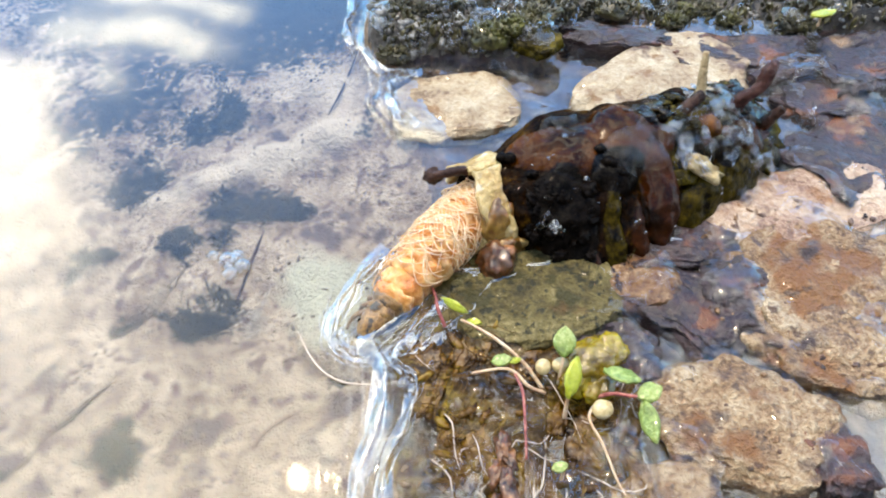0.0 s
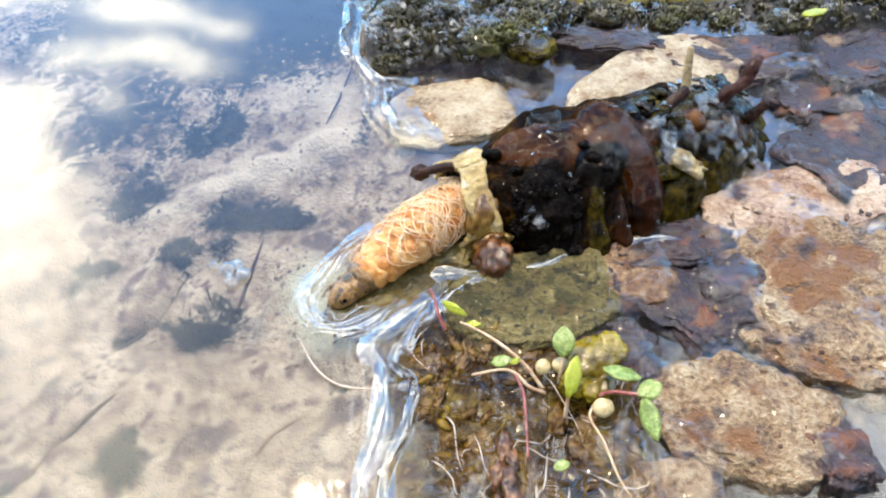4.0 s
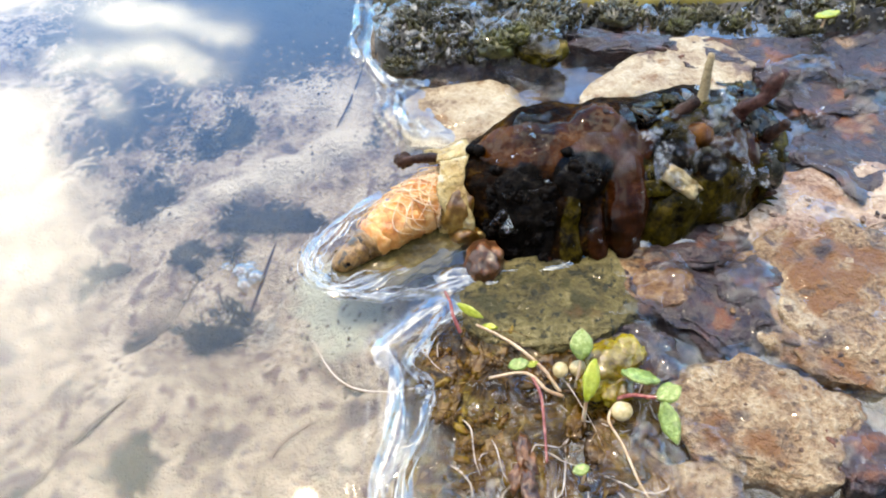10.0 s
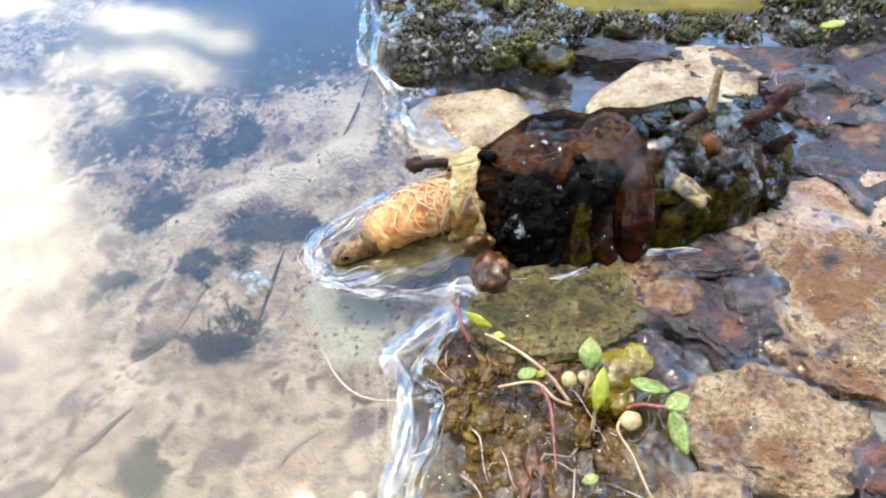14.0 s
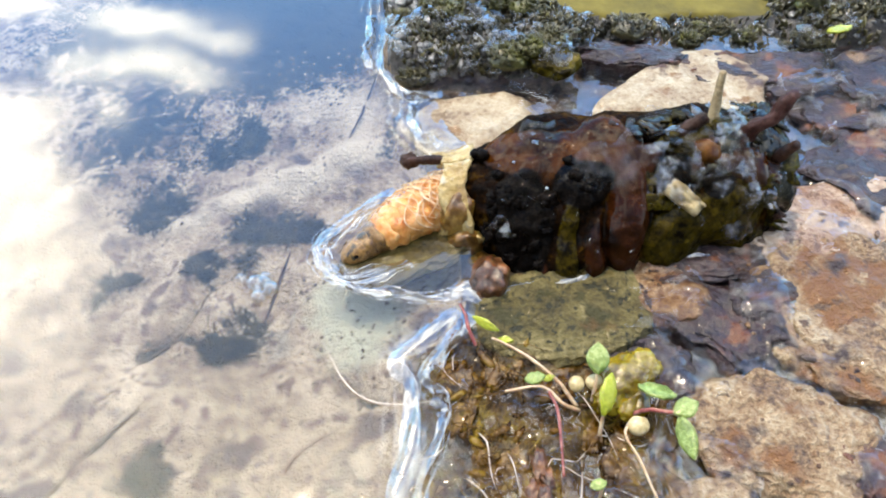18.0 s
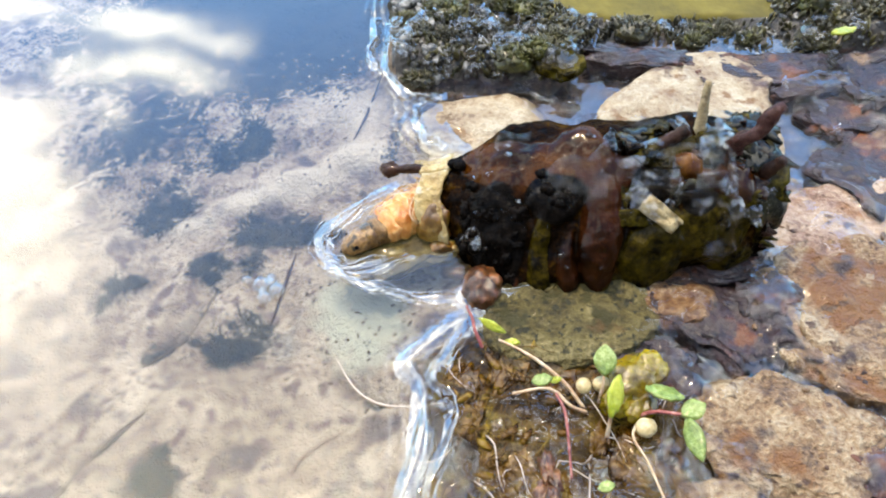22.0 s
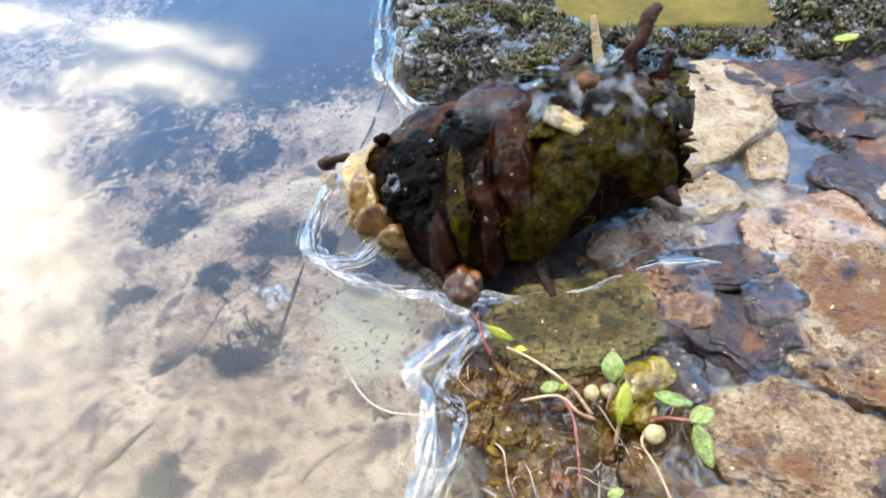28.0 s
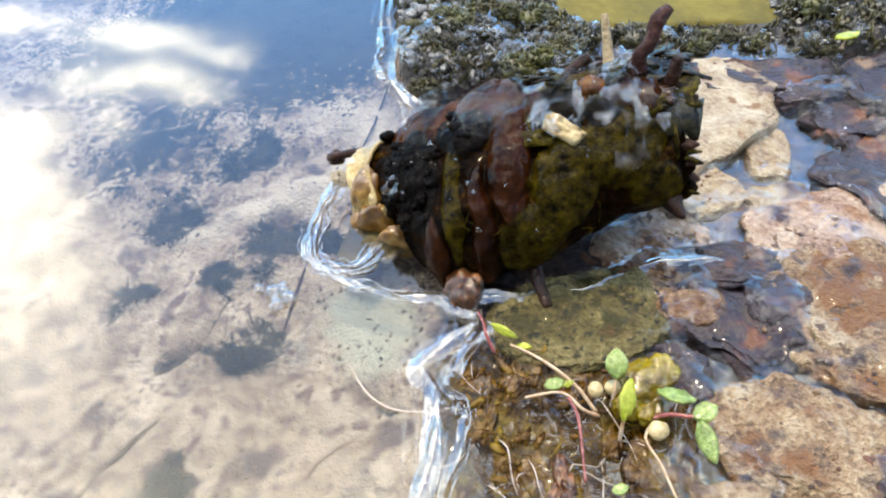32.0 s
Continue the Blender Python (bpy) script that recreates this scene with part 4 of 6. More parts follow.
TOPS = []  # where the stones' surfaces lie
STONES = [
    (2.48, 2.02, (0.98, 0.66, 0.2), 40, "pale", "large pale cream stone, smooth and dry on top", 3, 0.10),
    (2.12, 1.05, (0.44, 0.52, 0.2), 30, "pale", "pale cream stone with rusty stains at the waterline", 5, 0.03),
    (3.06, 1.45, (0.24, 0.40, 0.15), -12, "pale", "small pale angular stone under shallow water", 7, -0.01),
    (2.98, 0.82, (0.34, 0.19, 0.12), 14, "pale", "small pale flat stone under shallow water", 9, -0.01),
    (2.64, 0.93, (0.07, 0.06, 0.05), 20, "pale", "tiny pale pebble in dark mud", 11, -0.03),
    (0.30, 1.75, (0.66, 0.46, 0.2), 12, "pale", "flat pinkish pale stone wet at the shore", 13, 0.0),
    (0.92, -0.62, (0.72, 0.48, 0.25), 12, "slab", "flat grey-green algae-stained stone", 15, 0.05),
    (1.74, -0.30, (0.32, 0.48, 0.2), 32, "rust", "rust-brown stone with pale worn edge", 17, 0.05),
    (2.15, -0.62, (0.62, 0.36, 0.2), -42, "dark", "dark purple wet stone", 19, 0.03),
    (3.32, -0.42, (0.72, 0.62, 0.2), 20, "tan", "broad tan stone streaked with brown", 21, 0.05),
    (3.48, 0.46, (0.95, 0.44, 0.2), 14, "pink", "rusty tan stone with pinkish bands under a water film", 23, 0.02),
    (2.42, -1.72, (0.66, 0.50, 0.25), -16, "tan", "pitted tan stone with a dark spot", 25, 0.09),
    (3.25, -1.05, (0.62, 0.40, 0.25), -30, "tan", "tan stone with brown grain", 27, 0.07),
    (3.05, -2.02, (0.22, 0.24, 0.2), 10, "dark", "dark wet pebble in a water film", 29, 0.08),
    (1.75, -2.35, (0.42, 0.28, 0.2), 12, "tan", "small tan stone among roots", 31, 0.04),
    (4.05, 1.95, (0.46, 0.34, 0.2), 12, "dark", "dark purple stone below the bank", 33, 0.02),
    (3.72, 2.30, (0.42, 0.16, 0.2), 10, "dark", "dark reddish stone below the bank", 35, 0.08),
    (4.2, 1.15, (0.7, 0.5, 0.2), 30, "dark", "dark purple-brown stone at the edge of the film", 37, 0.03),
    (1.72, 0.32, (0.56, 0.34, 0.15), 20, "pink", "pinkish tan stone with a glinting water film", 39, -0.02),
    (1.12, 2.55, (0.22, 0.26, 0.2), 60, "olive", "olive mossy knob at the foot of the bank", 41, 0.24),
    # dark stone put where the case's shade and reflection fall on the water
    (2.25, -0.02, (0.52, 0.24, 0.2), 8, "dark", "dark stone added for the shade and reflection of the case", 45, 0.02),
    (3.25, 2.55, (0.75, 0.26, 0.2), 4, "dark", "dark purple wet stone at the foot of the bank", 47, 0.10),
    (2.0, 2.78, (0.55, 0.18, 0.2), -6, "dark", "dark purple stone shelf below the moss", 49, 0.12),
    (4.65, 2.45, (0.6, 0.42, 0.2), 20, "dark", "dark purple wet stone below the bank", 51, 0.10),
    (2.62, -0.42, (0.30, 0.20, 0.2), 30, "dark", "dark reddish wet stone between tan stones", 53, 0.05),
    (1.56, -1.16, (0.30, 0.26, 0.2), 20, "dark", "dark wet stone beside the yellow jelly", 55, 0.02),
    (3.85, -0.35, (0.5, 0.35, 0.2), 25, "tan", "pale tan stone under the film", 43, 0.04),
]
for x, y, size, turn, mk, label, seed, top in STONES:
    stone(x, y, size, turn, mk, label, seed, top - (0.02 if x > 1.6 and y < 1.3 else 0))

def build_sediment():
    """Rusty crumbs of silt and plant matter lying on and between the wet stones."""
    rnd = random.Random(29)
    bm = bmesh.new()
    for k in range(900):
        x, y = rnd.uniform(1.4, 4.4), rnd.uniform(-2.5, 1.4)
        if wob((x, y, 0), 1.6, 71) + 0.5 * wob((x, y, 0), 4.0, 72) < 0.05:
            continue
        top = ground(x, y)[0]
        for sx, sy, size, turn, mk, label, seed, t in STONES:
            if ((x - sx) / size[0]) ** 2 + ((y - sy) / size[1]) ** 2 < 0.7:
                top = max(top, t - 0.03)
        s = rnd.uniform(0.008, 0.03)
        lump(bm, (x, y, top), (s * rnd.uniform(0.7, 2.0), s, s * 0.5), 1, 0.8, 2.0, k, (0, 0, rnd.uniform(0, 180)))
    tagged(link("sediment", bm, M["rust"]), "rusty crumbs of silt between the wet stones", "sediment", kind="stuff")


build_sediment()


def build_stone_film():
    """A thin skin of running water over the stones: level over hollows, pierced by what stands proud, drawn into fine curling ridges."""
    x0, y0, step, nx, ny = 0.5, -2.75, 0.03, 165, 200
    top = np.zeros((ny, nx))
    for j in range(ny):
        for i in range(nx):
            top[j, i] = ground(x0 + i * step, y0 + j * step)[0]
    for cloud in TOPS:
        for x, y, z in cloud:
            i, j = int((x - x0) / step + 0.5), int((y - y0) / step + 0.5)
            if 0 <= i < nx and 0 <= j < ny:
                top[j, i] = max(top[j, i], z)
    level = top.copy()
    for _ in range(14):
        pad = np.pad(level, 1, mode="edge")
        level = (pad[:-2, 1:-1] + pad[2:, 1:-1] + pad[1:-1, :-2] + pad[1:-1, 2:] + 2 * level) / 6
    verts, faces = [], []
    for j in range(ny):
        for i in range(nx):
            x, y = x0 + i * step, y0 + j * step
            p = Vector((x, y, 0))
            q = p + 0.22 * Vector((wob(p, 1.7, 91), wob(p, 1.7, 92), 0)) + 0.06 * Vector((wob(p, 5, 93), wob(p, 5, 94), 0))
            fine = max(0.0, 1 - abs(wob(q, 2.6, 95)) * 9) * smooth(-0.1, 0.3, wob(p, 1.1, 96))
            z = level[j, i] + 0.026 + 0.05 * wob(p, 0.9, 97) + 0.022 * wob(p, 3.2, 98) + 0.008 * wob(p, 8, 99) + 0.05 * fine
            inside = min(1.0, i / 8, j / 8, (nx - 1 - i) / 8, (ny - 1 - j) / 8)
            dry = smooth(1.3, 1.7, y) * smooth(1.5, 1.9, x) * smooth(3.4, 3.0, x)
            root = smooth(1.75, 1.45, x) * smooth(-0.75, -0.95, y)
            verts.append((x * C, y * C, (z - 0.12 * (1 - inside) - 0.10 * dry - 0.12 * root) * C))
    for j in range(ny - 1):
        for i in range(nx - 1):
            a = j * nx + i
            faces.append((a, a + 1, a + 1 + nx, a + nx))
    me = bpy.data.meshes.new("stone_film")
    me.from_pydata(verts, [], faces)
    me.materials.append(M["stone_film"])
    me.polygons.foreach_set("use_smooth", [True] * len(faces))
    tagged(new("stone_film", me), "thin skin of running water over the wet stones", "water film", kind="stuff")


build_stone_film()

# ---- the mossy bank ----
def build_bank():
    rnd = random.Random(5)
    bm, bg = bmesh.new(), bmesh.new()
    k = 0
    while k < 1900:
        x, y = rnd.uniform(-1.0, 5.4), rnd.uniform(2.0, 4.6)
        z, kind = ground(x, y)
        if kind != 3 or wob((x, y, 0), 2.2, 31) + rnd.uniform(-0.4, 0.4) < -0.05:
            continue
        k += 1
        a = rnd.uniform(0, 6.28)
        way = Vector((math.cos(a) * 0.5, math.sin(a) * 0.5, rnd.uniform(0.5, 1.2)))
        sheet(bm, aim((x, y, z + 0.05), way, rnd.uniform(0, 360)), rnd.uniform(0.06, 0.16), rnd.uniform(0.03, 0.07), 0.010, 0.3, 0.5, k, 3, 2, 0.1, 0.8)
    tagged(link("moss", bm, M["moss"]), "dark olive wet moss on the bank", "moss", kind="stuff")
    for k in range(1500):
        x, y = rnd.uniform(-0.9, 5.2), rnd.uniform(2.1, 4.3)
        z, kind = ground(x, y)
        if kind != 3:
            continue
        s = rnd.uniform(0.015, 0.045) * (1 + 0.8 * smooth(1.6, 0.0, x))
        lump(bg, (x, y, z + s * 0.3), (s, s * rnd.uniform(0.4, 1), s * rnd.uniform(0.4, 0.8)), 2, 0.7, 2.5, k, (rnd.uniform(-40, 40), 0, rnd.uniform(0, 180)))
    tagged(link("grit", bg, M["grit"]), "glinting grey grit on the mossy bank", "grit", kind="stuff")


build_bank()


def build_bank_film():
    """Water clinging to the moss in broken, glistening skins."""
    rnd = random.Random(19)
    bm = bmesh.new()
    for k in range(330):
        x, y = rnd.uniform(-0.65, 5.0), rnd.uniform(2.25, 3.7)
        z, kind = ground(x, y)
        if kind != 3 or rnd.random() < smooth(0.6, 2.6, x) * 0.6:
            continue
        s = rnd.uniform(0.03, 0.12)
        lump(bm, (x, y, z + 0.07), (s * rnd.uniform(0.6, 1.6), s, s * 0.35), 3, 0.8, 2.6, k, (rnd.uniform(-25, 25), rnd.uniform(-25, 25), rnd.uniform(0, 180)))
    tagged(link("bank_film", bm, M["curl"]), "glistening water clinging to the mossy bank", "water film", kind="stuff")


build_bank_film()


def moss_cushion(x, y, s, seed):
    """A rounded cushion set with short leaflets."""
    rnd = random.Random(seed)
    z = ground(x, y)[0]
    bm = bmesh.new()
    lump(bm, (0, 0, 0), (s, s * 0.8, s * 0.5), 3, 0.35, 2.2, seed)
    for k in range(110):
        a, e = rnd.uniform(0, 6.28), rnd.uniform(0.15, 1.4)
        d = Vector((math.cos(a) * math.cos(e), math.sin(a) * math.cos(e), math.sin(e)))
        p = Vector((d.x * s, d.y * s * 0.8, d.z * s * 0.5))
        sheet(bm, aim(p, d + Vector((rnd.uniform(-0.6, 0.6), rnd.uniform(-0.6, 0.6), 0.3)), rnd.uniform(0, 360)), rnd.uniform(0.06, 0.13), rnd.uniform(0.025, 0.05), 0.008, 0.3, 0.4, k, 2, 2, 0.1, 0.8)
    ob = link("moss_cushion", bm, M[rnd.choice(("moss", "moss_green"))])
    ob.location = (x * C, y * C, (z + s * 0.1) * C)
    tagged(ob, "wet olive-green moss cushion on the bank", "moss", "moss cushions of the bank")


rnd = random.Random(61)
k = 0
while k < 30:
    x, y = rnd.uniform(-0.7, 4.9), rnd.uniform(2.15, 4.3)
    if ground(x, y)[1] != 3:
        continue
    k += 1
    moss_cushion(x, y, rnd.uniform(0.10, 0.24), 500 + k)

# ---- plants of the root mat ----
def leaf(parent, at, way, spin, length, width, mk="leaf", name="leaf", label="", seed=0):
    bm = bmesh.new()
    sheet(bm, aim(at, way, spin), length, width, 0.018, 0.10, -0.25, seed, 10, 6, 0.04, 0.95)
    return part(name, bm, M[mk], parent, label)


def seedling(label, base, stem, leaves, mk_stem="stem_red", r=0.022, group="seedlings on the root mat"):
    """stem: points from the base; leaves: (place, way, spin, length, width, material)."""
    t = thing("seedling", label, "seedling", group, base)
    b = Vector(base)
    bm = bmesh.new()
    tube(bm, [Vector(p) - b for p in stem], [r * 0.8, r * 0.72, r * 0.55], n=26, seg=8, rough=0.15, seed=len(leaves))
    part("stem", bm, M[mk_stem], t)
    for i, (at, way, spin, ln, wd, mk) in enumerate(leaves):
        leaf(t, Vector(at) - b, way, spin, ln, wd, mk, seed=i)
    return t


seedling("seedling with two round green leaves on a pink stem", (1.30, -1.60, 0.10), [(1.30, -1.60, 0.08), (1.42, -1.62, 0.2), (1.56, -1.66, 0.24), (1.63, -1.67, 0.26)],
         [((1.50, -1.50, 0.27), (0.95, -0.35, 0.05), -30, 0.28, 0.20, "leaf"), ((1.68, -1.64, 0.27), (0.9, 0.35, 0.15), 10, 0.20, 0.15, "leaf"),
          ((1.66, -1.84, 0.22), (0.15, -1.0, -0.1), 40, 0.34, 0.14, "leaf")], r=0.020)
seedling("seedling with an upright pale green leaf", (1.06, -1.44, 0.12), [(1.06, -1.46, 0.05), (1.07, -1.42, 0.18), (1.08, -1.36, 0.26)],
         [((1.09, -1.26, 0.32), (0.05, 0.9, 0.45), 0, 0.24, 0.17, "leaf")], "stem_pale", 0.02)
seedling("seedling with a lime-yellow folded leaf", (1.08, -1.72, 0.12), [(1.08, -1.75, 0.06), (1.09, -1.68, 0.2), (1.11, -1.6, 0.28)],
         [((1.13, -1.55, 0.30), (0.25, 0.9, 0.35), 35, 0.32, 0.14, "lime")], "stem_pale", 0.02)
seedling("long pale seedling stem ending in a thin lime leaf", (0.94, -1.52, 0.12),
         [(0.94, -1.52, 0.06), (0.80, -1.36, 0.16), (0.62, -1.20, 0.2), (0.46, -1.08, 0.2), (0.32, -1.0, 0.2)],
         [((0.27, -0.90, 0.25), (0.75, -0.6, 0.1), 50, 0.26, 0.07, "lime"), ((0.42, -1.02, 0.2), (0.9, -0.2, 0.2), 10, 0.13, 0.06, "lime")], "stem_pale", 0.019)
seedling("bent pale and red seedling stem across the mat", (0.70, -1.45, 0.10),
         [(0.95, -1.56, 0.08), (0.82, -1.55, 0.16), (0.72, -1.46, 0.2), (0.62, -1.44, 0.22), (0.40, -1.46, 0.18)],
         [((0.62, -1.38, 0.24), (0.9, 0.1, 0.2), 0, 0.16, 0.10, "leaf"), ((0.72, -1.38, 0.24), (0.9, 0.3, 0.1), 20, 0.10, 0.05, "lime")], "stem_pale", 0.019)
seedling("red seedling root hanging down the mat", (0.74, -1.5, 0.10), [(0.72, -1.47, 0.2), (0.77, -1.62, 0.2), (0.78, -1.85, 0.16), (0.78, -2.1, 0.12)], [], "stem_red", 0.016)
seedling("pale seedling root hanging over the mat", (1.28, -1.72, 0.1), [(1.28, -1.70, 0.14), (1.24, -1.82, 0.18), (1.32, -2.0, 0.16), (1.40, -2.25, 0.12), (1.5, -2.45, 0.1)], [], "stem_pale", 0.014)
seedling("small green leaf at the edge of the bank", (4.10, 2.75, 0.36), [(4.10, 2.72, 0.3), (4.11, 2.75, 0.4)], [((4.12, 2.76, 0.44), (1, 0.1, 0.2), -20, 0.26, 0.20, "lime")], "stem_pale", 0.02)
seedling("tiny green sprout in wet roots", (1.02, -2.2, 0.1), [(1.02, -2.22, 0.06), (1.03, -2.2, 0.16)], [((1.0, -2.18, 0.18), (0.9, 0.2, 0.2), 0, 0.12, 0.08, "leaf")], "stem_pale", 0.015)
seedling("red stem rising from the mat to a brown bud", (0.16, -0.92, 0.1), [(0.20, -0.98, 0.06), (0.14, -0.86, 0.14), (0.12, -0.74, 0.14), (0.08, -0.62, 0.12)], [], "stem_red", 0.02)


def shell(at, size, turn, label):
    bm = bmesh.new()
    lump(bm, (0, 0, 0), (size, size * 0.85, size * 0.62), 3, 0.05, 2, size * 100, (15, 10, turn))
    for v in bm.verts:
        v.co.z += 0.004 * math.sin(v.co.length * 160)
    ob = link("shell", bm, M["shell"])
    ob.location = Vector(at) * C
    return tagged(ob, label, "shell", "little shells on the mat")


shell((1.35, -1.72, 0.15), 0.085, 20, "small round cream shell caught on the root mat")
shell((0.94, -1.38, 0.16), 0.07, 60, "small cream shell lying by a stem")
shell((1.08, -1.36, 0.15), 0.075, 10, "small pale translucent shell lying by a stem")

jel = thing("jelly_mass", "lumpy yellow-olive translucent algal jelly", "algae", at=(1.30, -1.32, 0.05))
for i, (p, s) in enumerate([((0.02, 0.02, 0.06), (0.26, 0.17, 0.13)), ((0.16, 0.10, 0.08), (0.15, 0.14, 0.11)), ((-0.12, -0.14, 0.04), (0.13, 0.12, 0.10)), ((0.06, -0.20, 0.03), (0.14, 0.11, 0.09))]):
    bm = bmesh.new()
    lump(bm, p, s, 4, 0.28, 2.2, 60 + i, (0, 0, 40))
    part("lobe", bm, M["jelly"], jel)


def build_roots():
    rnd = random.Random(11)
    groups = [("root_mat", "slime", 420, "dense wet brown roots and debris", 0.002, 0.005), ("root_hairs", "hair", 30, "fine pale root hairs lying in the water film", 0.003, 0.007)]
    for name, mk, count, label, r0, r1 in groups:
        bm = bmesh.new()
        k = 0
        while k < count:
            x, y = rnd.uniform(-0.2, 2.0), rnd.uniform(-2.6, -0.8)
            z, kind = ground(x, y)
            if kind != 2 or (x > 0.45 and y > -1.2 and name == "root_mat"):
                continue
            k += 1
            a = rnd.uniform(-2.4, -0.7) if name == "root_mat" else rnd.uniform(-2.0, -1.0)
            ln = rnd.uniform(0.15, 0.5) * (1.5 if mk == "hair" else 1)
            pts, p = [], Vector((x, y, 0))
            for i in range(5):
                h = ground(p.x, p.y)[0]
                pts.append(Vector((p.x, p.y, h + (0.015 if i in (0, 4) else rnd.uniform(0.02, 0.09)))))
                a += rnd.uniform(-1.1, 1.1)
                p = p + Vector((math.cos(a), math.sin(a), 0)) * ln / 4
            r = rnd.uniform(r0, r1)
            tube(bm, pts, [r, r, r * 0.5], n=9, seg=5)
        tagged(link(name, bm, M[mk]), label, "roots", kind="stuff")
    bm = bmesh.new()
    for k in range(130):
        x, y = rnd.uniform(-0.1, 1.3), rnd.uniform(-2.6, -0.85)
        z, kind = ground(x, y)
        if kind != 2:
            continue
        s = rnd.uniform(0.015, 0.06)
        lump(bm, (x, y, z + s * 0.3), (s * 0.6, s * rnd.uniform(1.0, 2.0), s * 0.5), 2, 0.5, 2.4, k, (0, 0, rnd.uniform(0, 180)))
    tagged(link("debris", bm, M["slime"]), "amber-brown glossy crumbs on the root mat", "debris", kind="stuff")


build_roots()


def build_slime():
    rnd = random.Random(23)
    bm = bmesh.new()
    k = 0
    while k < 30:
        x, y = rnd.uniform(-0.15, 1.95), rnd.uniform(-2.6, -0.85)
        z, kind = ground(x, y)
        if kind != 2 or (x > 0.5 and y > -1.25):
            continue
        k += 1
        s = rnd.uniform(0.10, 0.24)
        lump(bm, (x, y, z - 0.012), (s * rnd.uniform(0.5, 1), s * rnd.uniform(0.8, 2.0), s * 0.12), 4, 0.5, 2.2, k, (0, 0, rnd.uniform(-35, 35)))
    tagged(link("slime", bm, M["slime"]), "amber and olive algal slime between the roots", "slime", kind="stuff")


build_slime()


def build_mat_film():
    """Water running down over the root mat: long smooth folds with bright curling edges."""
    x0, y0, step, nx, ny = -0.05, -2.75, 0.022, 100, 80
    verts, faces = [], []
    for j in range(ny):
        for i in range(nx):
            x, y = x0 + i * step, y0 + j * step
            p = Vector((x, y, 0))
            q = Vector((x * 2.6, y * 0.9, 0)) + 0.35 * Vector((wob(p, 2.2, 31), wob(p, 2.2, 32), 0))
            fold = max(0.0, 1 - abs(wob(q, 1.5, 33)) * 5)
            wet_here = wob(q, 0.9, 34)
            z = ground(x, y)[0] * 0.5 + 0.5 * ground(x, y - 0.12)[0] + 0.035 + 0.09 * wet_here + 0.10 * fold * smooth(-0.2, 0.2, wet_here) + 0.012 * wob(p, 9, 35)
            inside = min(1.0, i / 8, j / 6, (nx - 1 - i) / 8, (ny - 1 - j) / 14)
            verts.append((x * C, y * C, (z - 0.16 * (1 - inside)) * C))
    for j in range(ny - 1):
        for i in range(nx - 1):
            a = j * nx + i
            faces.append((a, a + 1, a + 1 + nx, a + nx))
    me = bpy.data.meshes.new("mat_film")
    me.from_pydata(verts, [], faces)
    me.materials.append(M["mat_film"])
    me.polygons.foreach_set("use_smooth", [True] * len(faces))
    tagged(new("mat_film", me), "clear swirling folds of water over the root mat", "water film", kind="stuff")


build_mat_film()
bud = thing("root_clump", "dark red glossy knobbly root tip at the mat's foot", "root", at=(0.62, -2.22, 0.1))
for i in range(7):
    bm = bmesh.new()
    lump(bm, (0.05 * math.sin(i * 2.2), 0.22 - 0.09 * i, 0.0 + 0.02 * math.cos(i * 1.7)), (0.05, 0.11, 0.035), 3, 0.6, 2, i, (0, 0, 18 * math.sin(i * 2)))
    part("root_knob", bm, M["bud"], bud)


# ---- things under the water ----
def tuft(x, y, r, seed, label):
    """A flat, ragged growth: fine filaments in several small clumps."""
    rnd = random.Random(seed)
    z = ground(x, y)[0]
    bm = bmesh.new()
    hearts = [(rnd.gauss(0, 0.42) * r, rnd.gauss(0, 0.34) * r) for _ in range(9)]
    for k in range(520):
        a = rnd.uniform(0, 6.28)
        cx, cy = rnd.choice(hearts)
        pts, p = [], Vector((cx + rnd.gauss(0, 0.14) * r, cy + rnd.gauss(0, 0.12) * r, 0))
        ln = rnd.uniform(0.04, 0.13) * r / 0.3
        for i in range(4):
            h = ground(x + p.x, y + p.y)[0] - z
            pts.append(Vector((p.x, p.y, h + rnd.uniform(0.0, 0.05))))
            a += rnd.uniform(-0.7, 0.7)
            p = p + Vector((math.cos(a), math.sin(a), 0)) * ln / 3
        w = rnd.uniform(0.003, 0.008)
        tube(bm, pts, [w, w, w * 0.3], n=6, seg=4)
    ob = link("algae_tuft", bm, M["tuft"])
    ob.location = (x * C, y * C, (z - 0.005) * C)
    tagged(ob, label, "algae", "tufts on the pool bed")


tuft(-1.90, -0.57, 0.33, 1, "dark feathery algae tuft on the pool bed")
tuft(-1.82, 0.76, 0.40, 2, "broad dark algae tuft on the pool bed")
tuft(-1.36, 0.66, 0.28, 3, "dark algae tuft on the pool bed")
tuft(-2.40, -1.83, 0.28, 4, "dark algae tuft on the pool bed")
tuft(-3.00, 1.20, 0.38, 5, "dark algae tuft on the pool bed")
tuft(-2.3, 0.30, 0.22, 6, "small dark algae tuft on the pool bed")
tuft(-3.15, 0.2, 0.26, 7, "dark algae tuft on the pool bed")
tuft(-2.3, 1.9, 0.45, 8, "dark algae tuft on the pool bed")


